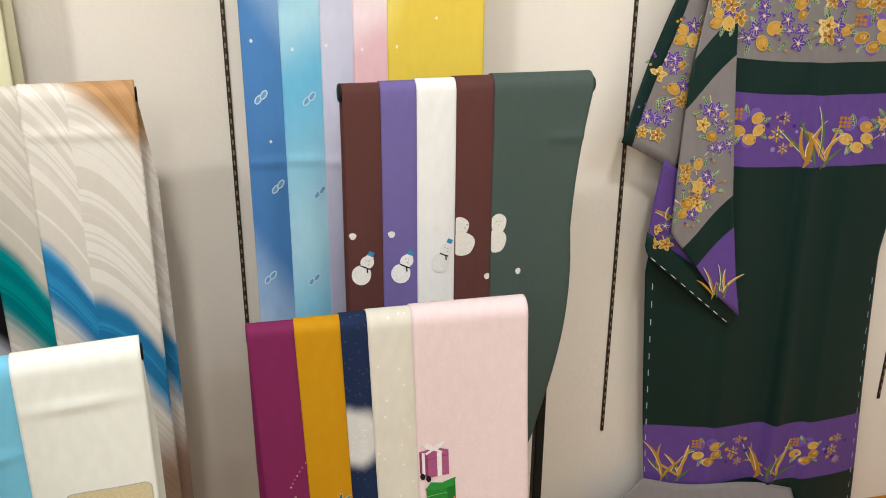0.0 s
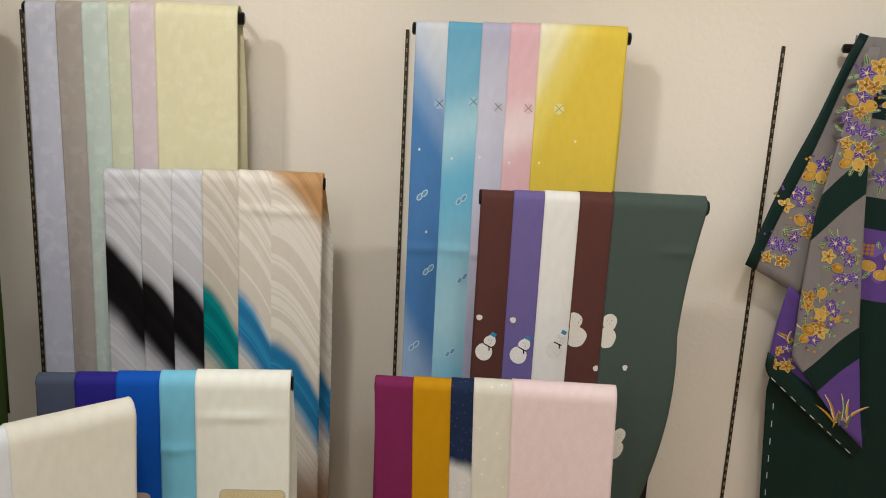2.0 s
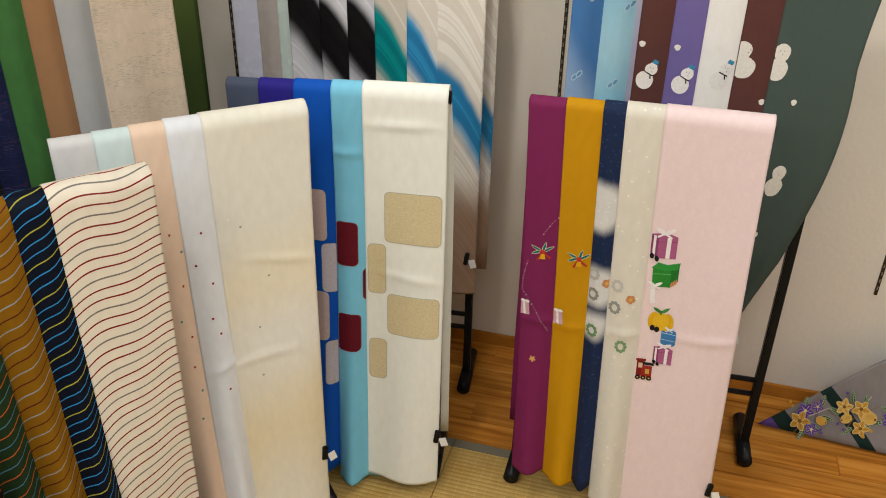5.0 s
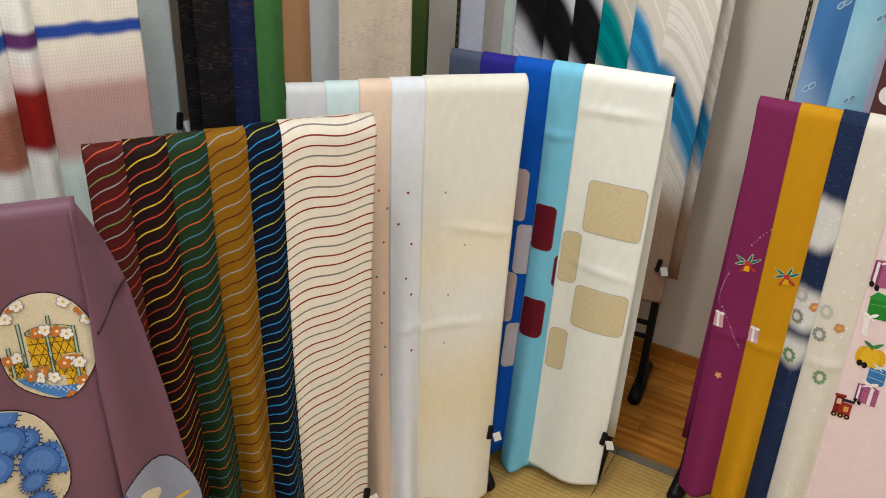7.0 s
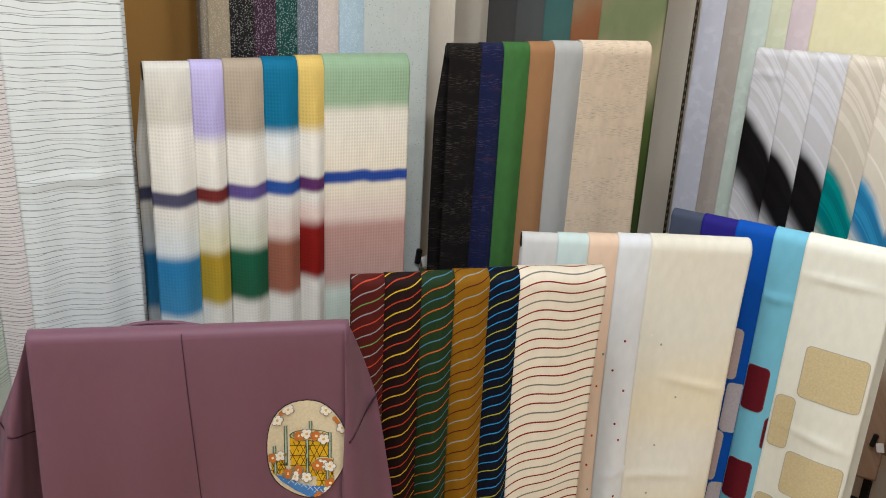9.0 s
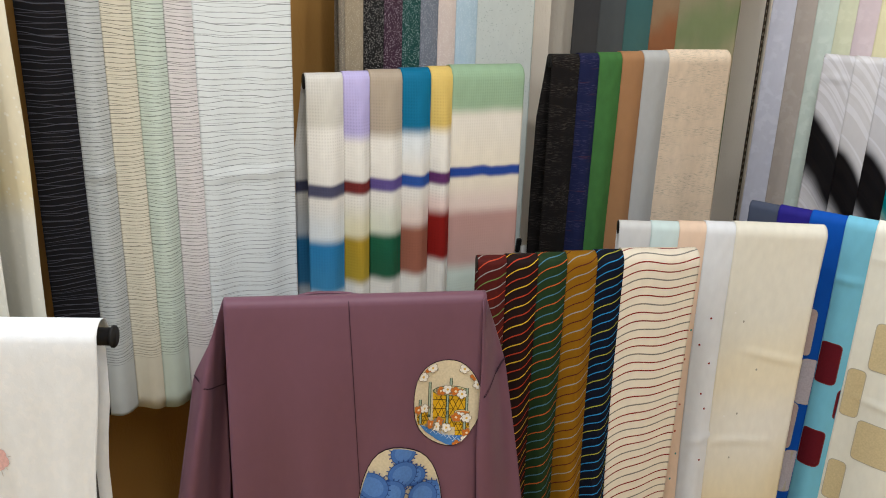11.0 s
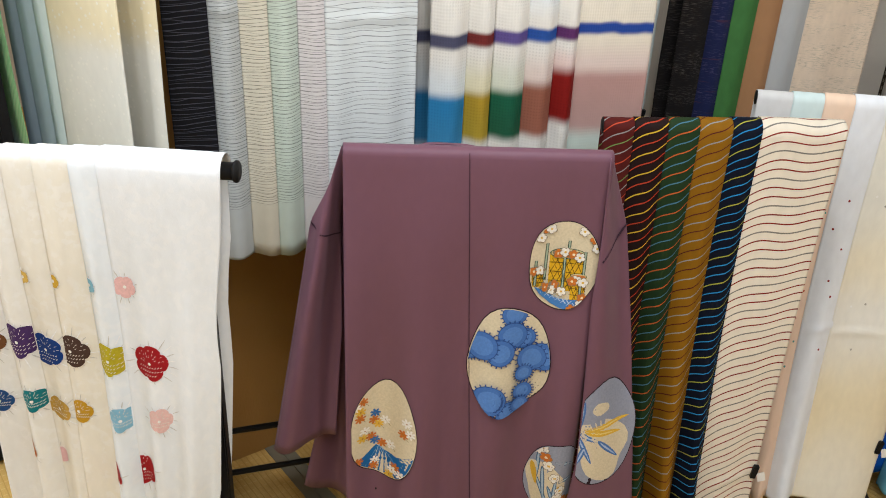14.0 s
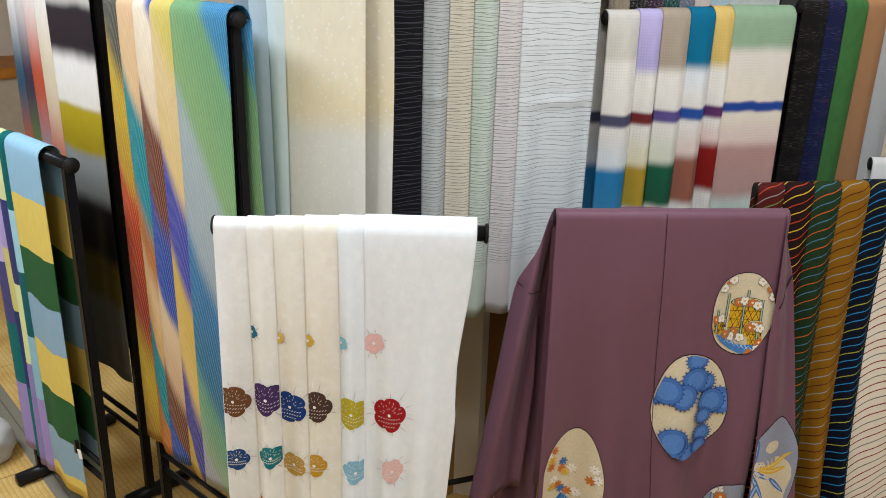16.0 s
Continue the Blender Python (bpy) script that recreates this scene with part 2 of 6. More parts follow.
def rod(bm, a, b, r, seg=16, bevel=0.002):
    a, b = Vector(a), Vector(b)
    g = bmesh.ops.create_cone(bm, cap_ends=True, segments=seg, radius1=r, radius2=r, depth=(b - a).length)
    caps = [e for e in {e for v in g["verts"] for e in v.link_edges} if any(len(f.verts) > 4 for f in e.link_faces)]
    vs = set(g["verts"])
    if bevel:
        res = bmesh.ops.bevel(bm, geom=caps, offset=bevel, segments=2, affect="EDGES")
        vs = {v for v in vs if v.is_valid} | {v for f in res["faces"] for v in f.verts}
    m = Matrix.Translation((a + b) / 2) @ (b - a).to_track_quat("Z", "Y").to_matrix().to_4x4()
    bmesh.ops.transform(bm, matrix=m, verts=list(vs))
    return bm


def thing(name, label, category, group="", at=(0, 0, 0)):
    ob = new(name)
    ob.empty_display_size = 0.05
    ob.location = at
    return tagged(ob, label, category, group)


class Bar:
    """A display bar from a to b (plan) whose draped cloth tops out at z: s runs along it, n outwards, d down the front."""

    def __init__(self, a, b, z, bow=0.0):
        self.a, self.b = Vector((*a, 0)), Vector((*b, 0))
        self.L = (self.b - self.a).length
        self.U = (self.b - self.a).normalized()
        self.N = Vector((self.U.y, -self.U.x, 0))
        self.z, self.bow = z, bow

    def at(self, s, n, z):
        p = self.a + self.U * s + self.N * n
        return Vector((p.x, p.y, z))


def stand(bar, label, foot=0.13, r=0.016, stretchers=(0.53, 0.43), ext=0.002, cap=0.004, inset=0.02):
    """A black T-foot display stand under a bar."""
    t = thing("display_stand", label, "display stand", "cloth display stands")
    zb = bar.z - 0.022
    bm = rod(bmesh.new(), bar.at(0.0, 0, zb), bar.at(bar.L + ext, 0, zb), r)
    part("bar", bm, BLACK, t, smooth=True)
    for s in (0.001, bar.L + ext - 0.001):
        e = (0.008 if s > 0.1 else -0.006) if cap > 0.003 else (0.003 if s > 0.1 else -0.002)
        part("end_cap", rod(bmesh.new(), bar.at(s, 0, zb), bar.at(s + e, 0, zb), r + cap, 20), RUBBER, t, "black rubber end cap", True)
    for s in (0.03, bar.L - inset):
        bm = bmesh.new()
        c = bar.at(s, 0, 0)
        ang = math.atan2(bar.U.y, bar.U.x)
        box(bm, -0.012, -0.012, 0.03, 0.012, 0.012, zb, 0.003, Matrix.Translation((c.x, c.y, 0)) @ Matrix.Rotation(ang, 4, "Z"))
        part("upright", bm, BLACK, t)
        part("foot", rod(bmesh.new(), bar.at(s, -foot, 0.022), bar.at(s, foot * 0.6, 0.022), 0.021), BLACK, t, "", True)
    for z in stretchers:
        part("stretcher", rod(bmesh.new(), bar.at(0.03, 0, z * 0.5), bar.at(bar.L - inset, 0, z * 0.5), 0.008, 10), BLACK, t, "", True)
    return t


def wall_bar(bar, depth=0.13):
    """A bar on two brackets fixed to the wall."""
    t = thing("wall_rail", "black rail on wall brackets holding draped cloth", "wall rail", "wall rails")
    zb = bar.z - 0.022
    part("bar", rod(bmesh.new(), bar.at(-0.01, 0, zb), bar.at(bar.L + 0.012, 0, zb), 0.016), BLACK, t, "", True)
    for s in (0.02, bar.L - 0.02):
        part("bracket", rod(bmesh.new(), bar.at(s, 0, zb), bar.at(s, -depth, zb), 0.007, 8), BLACK, t)
    return t


class Bolt:
    """One length of cloth folded over a bar, from s0 to s1, down to height hem in front."""

    def __init__(self, bar, s0, s1, hem, layer=0, back=0.35, ripple=0.004, folds=2.0, ph=0.0, lean=0.0, right=None, puff=0.004, vis=None):
        self.bar, self.s0, self.s1, self.hem = bar, s0, s1, hem
        self.R = 0.019 + 0.0026 * layer
        self.layer, self.back, self.ripple, self.folds, self.ph, self.lean, self.right, self.puff = layer, back, ripple, folds, ph, lean, right, puff
        self.vis = vis or (s1 - s0)
        self.slip, self.slip_start, self.creases = 0.0, 0.0, ()
        self.front = bar.z - hem
        self.zb = bar.z - 0.022

    def point(self, s, l, lift=0.0):
        """The place at s along the bar and l metres along the cloth from its crest (front positive)."""
        R, q = self.R, math.pi * self.R / 2
        w = (s - self.s0) / (self.s1 - self.s0)
        if abs(l) < q:
            a = l / R
            n, z = R * math.sin(a), self.zb + R * math.cos(a)
            n += lift * math.sin(a)
            z += lift * math.cos(a)
            fall = 0.0
        else:
            fall = (abs(l) - q)
            z = self.zb - fall
            n = (R + lift) * (1 if l > 0 else -1)
        if l > 0:
            k = fall / 1.05
            n += self.bar.bow * k * k
            x = s * math.tau / 0.17 * self.folds
            n += self.ripple * min(1, k * 1.6) * math.sin(x + 0.8 + 1.5 * k) * (0.5 + 0.8 * k)
            n += self.ripple * 0.3 * min(1, fall * 4) * math.sin(6.3 * fall + 9 * s)
            vis = min(1.0, (s - self.s0) / self.vis)
            n += self.puff * (min(1, 0.3 + fall * 4) + (5.0 * k ** 3 if self.bar.bow > 0.05 else 0.0)) * math.sin(math.pi * vis ** 1.25)
            for cs, cz, cl, ca in self.creases:
                across = (z - cz - (s - cs) * ca) / 0.011
                n += 0.0048 * math.exp(-across * across - (2.2 * (s - cs) / cl) ** 2) * (1 - 0.5 * across)
            s = s + self.lean * k
            if self.right:
                s += self.right(k) * w
        return self.bar.at(s, n, z)

    def hit(self, s, z, lift=0.0012):
        """The place on the cloth's front at s and height z."""
        return self.point(s, (self.zb - z) + math.pi * self.R / 2, lift)


def drape(bolt, name, mat, label, category="kimono fabric", group="draped kimono cloths", nu=14, dv=0.03, hemline=None):
    """The mesh of a Bolt, with u and v in metres."""
    bm = bmesh.new()
    uvl = bm.loops.layers.uv.new("UVMap")
    q = math.pi * bolt.R / 2
    length = bolt.front - 0.022 - bolt.R * 0 + q
    ls = [-q + 2 * q * i / 8 for i in range(9)]
    k = int((length - q) / (0.008 if bolt.creases else dv))
    ls += [q + (length - q) * (i + 1) / k for i in range(k)]
    us = []
    for j in range(nu + 1):
        w = j / nu
        w = w - 0.10 * math.sin(math.tau * w) / 1.0 * 0.8
        us.append(bolt.s0 + (bolt.s1 - bolt.s0) * w)
    rows, vals = [], []
    for l in ls:
        row = []
        for s in us:
            ll = l
            if hemline and l > q:
                w = (s - bolt.s0) / (bolt.s1 - bolt.s0)
                ll = q + (l - q) * hemline(w)
            row.append((bm.verts.new(bolt.point(s, ll)), s - bolt.s0, ll))
        rows.append(row)
    for r0, r1 in zip(rows, rows[1:]):
        for j in range(nu):
            quad = (r0[j], r1[j], r1[j + 1], r0[j + 1])
            f = bm.faces.new([p[0] for p in quad])
            f.smooth = True
            for lp, p in zip(f.loops, quad):
                lp[uvl].uv = (p[1], p[2])
    ob = link(name, bm, mat)
    sol = ob.modifiers.new("thickness", "SOLIDIFY")
    sol.thickness, sol.offset = 0.0011, -1
    tagged(ob, label, category, group)
    if bolt.back > 0:
        bm = bmesh.new()
        uvl = bm.loops.layers.uv.new("UVMap")
        grid = []
        for i in range(13):
            l = -q - bolt.back * i / 12
            grid.append([(bm.verts.new(bolt.point(bolt.s0 - bolt.slip_start * min(1, i / 2) * (1 - j / 6) + (bolt.s1 - bolt.s0 + bolt.slip * min(1, i / 2)) * j / 6, l) + bolt.bar.U * ((bolt.right(bolt.back * i / 12 / 1.05) - 0.01) * j / 6 if bolt.right else 0.0) + bolt.bar.N * 0.004 * math.sin(i * .9 + j)), (bolt.s1 - bolt.s0) * j / 6, -l) for j in range(7)])
        for r0, r1 in zip(grid, grid[1:]):
            for j in range(6):
                quad_ = (r0[j], r0[j + 1], r1[j + 1], r1[j])
                f = bm.faces.new([p[0] for p in quad_])
                f.smooth = True
                for lp, p in zip(f.loops, quad_):
                    lp[uvl].uv = (p[1], p[2])
        fall = link("back_fall", bm, mat, ob)
        sol = fall.modifiers.new("thickness", "SOLIDIFY")
        sol.thickness, sol.offset = 0.0011, 0
    return ob


def tag_clip(bolt, ob, s, z, flip=1):
    """A small black clip with a white price tag on the cloth's edge."""
    p = bolt.hit(s, z, 0.004)
    ang = math.atan2(bolt.bar.U.y, bolt.bar.U.x)
    m = Matrix.Translation(p) @ Matrix.Rotation(ang, 4, "Z") @ Matrix.Rotation(radians(8 * flip), 4, "Y")
    c = part("clip", box(bmesh.new(), -0.007, -0.006, -0.02, 0.007, 0.006, 0.02, 0.002, m), BLACK, ob, "black plastic clip")
    part("tag", box(bmesh.new(), 0.004, -0.003, -0.034, 0.024, -0.0015, -0.006, 0.0, m @ Matrix.Rotation(radians(-25 * flip), 4, "Y")), PAPER, c, "white paper price tag")


# ---- the room ----
def wall_piece(name, p, q, mat, z0=0.0, z1=2.7, thick=0.10, label="", flip=1):
    """A wall whose inner face runs from p to q in plan."""
    p, q = Vector((*p, 0)), Vector((*q, 0))
    u = (q - p).normalized()
    n = Vector((-u.y, u.x, 0)) * thick * flip
    bm = bmesh.new()
    lo = [bm.verts.new((v.x, v.y, z0)) for v in (p, q, q + n, p + n)]
    hi = [bm.verts.new((v.co.x, v.co.y, z1)) for v in lo]
    bm.faces.new(lo)
    bm.faces.new(hi)
    for i in range(4):
        j = (i + 1) % 4
        bm.faces.new((lo[i], lo[j], hi[j], hi[i]))
    bmesh.ops.recalc_face_normals(bm, faces=bm.faces)
    return tagged(link(name, bm, mat), label, "", "", "structure")


YW = 2.585
WALLS = [((2.7, YW), (-0.36, YW)), ((-0.36, YW), (-1.02, 2.49)), ((-1.02, 2.49), (-1.66, 2.02)), ((-1.66, 2.02), (-1.29, 1.64)),
         ((-1.29, 1.64), (-1.525, 1.13)), ((-1.70, 0.66), (-1.585, 0.74))]
for i, (p, q) in enumerate(WALLS):
    wall_piece("wall_%d" % (i + 1), p, q, WALL, label="cream textured wallpaper wall", flip=-1)
wall_piece("wall_8", (-1.525, 1.13), (-1.70, 0.66), BROWNWALL, label="brown wooden wall panel", flip=-1)
wall_piece("wall_7", (-1.585, 0.74), (-1.60, 0.07), BROWNWALL, label="brown wooden wall panel behind the sheer cloths", flip=-1)
wall_piece("wall_9", (-1.60, 0.07), (-2.2, 0.9), WALL, label="end of the cream partition wall", flip=-1)
wall_piece("wall_10", (-2.2, 0.9), (-5.9, 0.9), WALL, label="cream wall of the room beyond", flip=-1)
wall_piece("wall_11", (-5.9, 0.9), (-5.9, -3.4), WALL, label="cream wall of the room beyond", flip=-1)
wall_piece("wall_12", (-5.9, -3.4), (2.7, -3.4), WALL, label="cream wall behind the visitor", flip=-1)
wall_piece("wall_13", (2.7, -3.4), (2.7, YW), WALL, label="cream side wall", flip=-1)
tagged(link("ceiling", box(bmesh.new(), -6.0, -3.5, 2.7, 2.8, 2.9, 2.8), CEIL), "plain white ceiling", "", "", "structure")
tagged(link("floor", box(bmesh.new(), -6.0, -3.5, -0.12, 2.8, 2.9, -0.03), SKIRT), "wooden sub-floor", "", "", "structure")


def skirting(p, q, i):
    p, q = Vector((*p, 0)), Vector((*q, 0))
    u = (q - p).normalized()
    bm = bmesh.new()
    ang = math.atan2(u.y, u.x)
    m = Matrix.Translation(p) @ Matrix.Rotation(ang, 4, "Z")
    box(bm, 0, 0.001, 0.0, (q - p).length, 0.014, 0.045, 0.002, m)
    tagged(link("baseboard_%d" % i, bm, SKIRT), "low oak baseboard along the wall", "", "", "structure")


for i, (p, q) in enumerate(WALLS[:3] + WALLS[4:5]):
    skirting(p, q, i + 1)

# slotted steel strips let into the wall
SLOT = paint("strip_dark_bronze", "#443a2f", 0.4, 0.7)
SLOTHOLE = paint("slot_shadow", "#8d806c", 0.6)


def slotted_strip(x, y, z0, z1, ang=0.0):
    t = thing("slotted_strip", "dark slotted metal shelf strip set in the wall", "shelf strip", "slotted wall strips")
    m = Matrix.Translation((x, y, 0)) @ Matrix.Rotation(ang, 4, "Z")
    bm = box(bmesh.new(), -0.0048, -0.005, z0, 0.0048, 0.002, z1, 0.001, m)
    part("strip", bm, SLOT, t)
    bm = bmesh.new()
    z = z0 + 0.02
    while z < z1 - 0.02:
        box(bm, -0.0018, -0.0058, z, 0.0018, -0.0045, z + 0.011, 0, m)
        z += 0.025
    tagged(part("perforation", bm, SLOTHOLE, t), kind="stuff")


slotted_strip(-0.017, YW, 0.42, 1.90)
slotted_strip(0.985, YW, 0.43, 1.905)
slotted_strip(-1.03, 2.475, 0.42, 1.90, radians(30))
slotted_strip(1.93, YW, 0.43, 1.905)

# ---- the racks ----
ST = "black metal cloth stand with round T feet"
B_pink = Bar((0.0, 2.0), (0.534, 2.008), 1.137, 0.085)
B_snow = Bar((0.21, 2.245), (0.748, 2.275), 1.532, 0.0)
B_cream = Bar((-0.701, 1.864), (-0.178, 1.945), 1.146, 0.085)
B_wave = Bar((-0.733, 2.285), (-0.193, 2.349), 1.524, 0.0)
B_white = Bar((-0.83, 1.397), (-0.452, 1.749), 1.147, 0.085)
B_strp = Bar((-0.916, 0.963), (-0.599, 1.376), 1.127, 0.06)
B_purp = Bar((-1.069, 0.403), (-0.761, 0.824), 1.125, 0.02)
B_shib = Bar((-1.397, -0.224), (-1.053, 0.156), 1.143, 0.02)
B_iro = Bar((-1.231, 0.719), (-1.023, 1.198), 1.518, 0.0)
B_plain = Bar((-1.113, 1.425), (-0.85, 1.88), 1.532, 0.0)
B_yel = Bar((0.02, 2.44), (0.548, 2.44), 1.922, 0.0)
B_jac = Bar((-0.965, 2.39), (-0.435, 2.44), 1.925, 0.0)
B_nat = Bar((-1.47, 1.99), (-1.05, 2.31), 1.925, 0.0)
B_chir = Bar((-1.425, 0.96), (-1.21, 1.44), 1.925, 0.0)
B_lin = Bar((-1.425, 0.205), (-1.243, 0.69), 1.925, 0.0)
B_gauze = Bar((-1.64, -0.015), (-1.345, 0.12), 1.925, 0.0)
B_grad = Bar((-2.015, -0.155), (-1.50, -0.095), 1.52, 0.0)
B_obi = Bar((-2.52, -0.36), (-1.99, -0.30), 1.15, 0.0)
B_blk = Bar((-2.68, -0.19), (-2.15, -0.13), 1.54, 0.0)

for b in (B_pink, B_cream, B_white, B_strp, B_purp, B_shib, B_obi):
    stand(b, ST, ext=0.016 if b is B_shib else -0.004 if b is B_purp else 0.002, cap=0.004 if b in (B_shib, B_obi) else 0.001, inset=0.055 if b is B_shib else 0.02)
for b in (B_snow, B_wave, B_iro, B_plain, B_grad, B_blk):
    stand(b, "tall " + ST, cap=0.004 if b is B_blk else 0.0032 if b is B_snow else 0.001, inset=0.075 if b is B_snow else 0.02)
stand(B_lin, "very tall " + ST, cap=0.001, stretchers=(0.54, 0.27))
for b in (B_yel, B_jac, B_nat, B_chir, B_gauze):
    wall_bar(b)


# creases pressed across cloths: place along the bar, height, length, slant
CREASES = {(B_cream, 3): [(.285, .985, .09, .03)], (B_cream, 4): [(.42, 1.06, .16, .02), (.44, .66, .14, -.1)], (B_wave, 0): [(.045, 1.455, .09, -.02)], (B_wave, 4): [(.43, 1.435, .22, -.04)],
           (B_plain, 5): [(.43, .985, .18, .35)], (B_snow, 4): [(.50, 1.405, .10, -.03)], (B_pink, 0): [(.045, .56, .12, .0)], (B_pink, 1): [(.125, .55, .12, .06)], (B_pink, 3): [(.265, .565, .10, .1)],
           (B_pink, 4): [(.47, .58, .16, .11)], (B_white, 4): [(.37, .555, .18, .12), (.44, .80, .16, -.15)], (B_white, 3): [(.262, .560, .09, .3)], (B_chir, 8): [(.42, 1.28, .19, .0)],
           (B_lin, 5): [(.42, 1.31, .22, .05)], (B_lin, 1): [(.12, 1.33, .09, .0)], (B_strp, 5): [(.45, .20, .14, .4)], (B_yel, 0): [(.04, 1.335, .12, 0)], (B_yel, 1): [(.125, 1.338, .12, 0)], (B_yel, 2): [(.20, 1.33, .12, 0)]}


def hang(bar, cuts, mats, labels, hem, back=0.4, over=0.035, ripple=0.004, group="", hems=None, folds=None, leans=None, right=None, hemline=None, fat=0.007):
    """Cloths fanned along a bar, each overlapping the one before it."""
    out = []
    for i, (m, lab) in enumerate(zip(mats, labels)):
        last = i == len(mats) - 1
        s0, s1 = cuts[i] * bar.L, (cuts[i + 1] * bar.L if last else cuts[i + 1] * bar.L + over)
        bo = Bolt(bar, s0, s1, hems[i] if hems else hem, i, back, ripple, (folds or [1.0] * 9)[i], 1.3 * i, leans[i] if leans else 0.0, right if last else None, 0.002 if last else fat, (cuts[i + 1] - cuts[i]) * bar.L)
        bo.creases = CREASES.get((bar, i), ())
        bo.back = (bar.z - bo.hem) * 0.93
        bo.slip_start = 0.020 if i == 0 and bar in (B_iro, B_plain) else 0.0
        bo.slip = 0.0 if not last else 0.035 if bar is B_gauze else 0.026 if bar is B_wave else 0.012
        lab = lab if len(lab.split()) > 4 else lab + (" hanging from a wall rail" if bar.z > 1.8 else " draped over a stand")
        ob = drape(bo, "cloth_bolt", m, lab, group=group or "draped kimono cloths", nu=18 if last else 12, hemline=hemline if last else None)
        out.append((bo, ob))
    return out


def moons(name, base, pale, spots):
    """Dark silk with soft round pale moons (u, v, radius) and fine dots."""
    m = Mat(name)
    _, u, v = m.uv()
    f = 0.0
    for a, b, r in spots:
        d = m.op("SQRT", m.add(m.op("POWER", m.op("ABSOLUTE", m.add(u, -a)), 2.0), m.op("POWER", m.op("ABSOLUTE", m.add(v, -b)), 2.0)))
        d = m.add(d, m.mul(m.add(m.noise(18, 14, 2.0), -0.5), 0.02))
        f = m.op("MAXIMUM", f, m.step(d, r + 0.014, r - 0.022))
    c = m.mix(f, col(base), col(pale))
    c = m.mix(m.mul(m.step(m.voronoi(95), 0.26, 0.14), 0.45), c, m.mix(f, col("#46557a"), col("#ecebe6")))
    return cloth_finish(m, c)


# snowflake-pale christmas cloths
pk = hang(B_pink, [0, .16, .318, .412, .57, 1],
          [plain("magenta_silk", "#772450"), plain("mustard_silk", "#c08a06"), moons("navy_moon_silk", "#1c2947", "#d2d0ca", [(.008, .267, .066), (.022, .478, .056), (.020, .583, .040)]),
           speckle("cream_dotted_silk", "#d9d2c1", "#e8e2d4", 48, 0.17), figured("pale_pink_silk", "#e6cfcb", "#ecd8d4", 120, 0.25)],
          ["plum magenta silk with embroidered bells on a garland", "mustard yellow silk with embroidered bells", "navy silk dyed with soft pale moons", "cream dotted silk with small wreaths", "pale pink silk with a train of wrapped gifts"],
          0.05, hems=[.10, .09, .10, .06, .045], folds=[.7] * 5, ripple=0.008, leans=[.036, .034, .032, .032, .030])
cr = hang(B_cream, [0, .15, .31, .48, .62, 1],
          [plain("slate_silk", "#454c5e"), plain("indigo_silk", "#27207a"), plain("royal_blue_silk", "#0f4fae"), plain("sky_blue_silk", "#78bdd6"), plain("ivory_silk", "#e9e9dd")],
          ["slate grey silk", "deep indigo silk", "royal blue silk with pale rounded patches", "sky blue silk with maroon rounded patches", "ivory silk with beige rounded patches"],
          0.05, hems=[.07, .07, .07, .03, .04], folds=[.7] * 5, ripple=0.008)
wh = hang(B_white, [0, .155, .29, .42, .56, 1],
          [plain("pearl_silk", "#d3d3d1"), plain("pale_aqua_silk", "#cfe0de"), plain("peach_silk", "#e8cdb4"), plain("cool_white_silk", "#e4e7ea"), vramp("ivory_cream_silk", [(0, "#e8e4d4"), (.28, "#e8e6d9"), (.46, "#ece3c9"), (.60, "#e9e6da"), (.85, "#e6d9b6"), (1.1, "#e9e3cf")], 1.1, .3, .16, wobscale=4.0)],
          ["pearl grey silk", "pale aqua silk", "pale peach silk with tiny dots", "cool white silk with tiny dots", "ivory silk with a soft crease and tiny dots"],
          0.05, hems=[.06, .06, .05, .045, .04], folds=[.7] * 5, ripple=0.010, right=lambda k: -0.035 * k)
sp = hang(B_strp, [0, .126, .266, .395, .53, .65, 1],
          [lines("rust_lines", "#4e1814", ["#93908c", "#b5462b", "#8f8c88", "#6c8a4a"], 0.0235, 0.0040, 0.075, 0.075, 0.45, 0.62), lines("brown_lines", "#20110f", ["#c9a62c", "#a83a22"], 0.0235, 0.0040, 0.075, 0.082, 0.45, 0.62),
           lines("green_lines", "#21351c", ["#b85a28", "#4a7488"], 0.0235, 0.0040, 0.075, 0.075, 0.45, 0.62), lines("mustard_lines", "#82590a", ["#4f1a18", "#8f9088"], 0.0235, 0.0040, 0.075, 0.076, 0.45, 0.62),
           lines("navy_lines", "#08101f", ["#2f83bc", "#9c9c3a", "#2f83bc"], 0.0215, 0.0040, 0.075, 0.076, 0.45, 0.62), lines("ivory_lines", "#e4dac6", ["#7e1d13", "#7a756c", "#7e1d13"], 0.0225, 0.0085, 0.165, 0.098, 0.0, 0.0, (0.020, 0.075))],
          ["rust red cloth with wavy woven lines", "dark brown cloth with wavy gold and red lines", "green cloth with wavy orange lines", "mustard cloth with wavy lines", "navy cloth with wavy blue and yellow lines", "ivory cloth with wavy dark red lines"],
          0.09, hems=[.1, .1, .1, .1, .1, .11], folds=[.5] * 6, ripple=0.007, fat=0.017, right=lambda k: -0.030 * k)
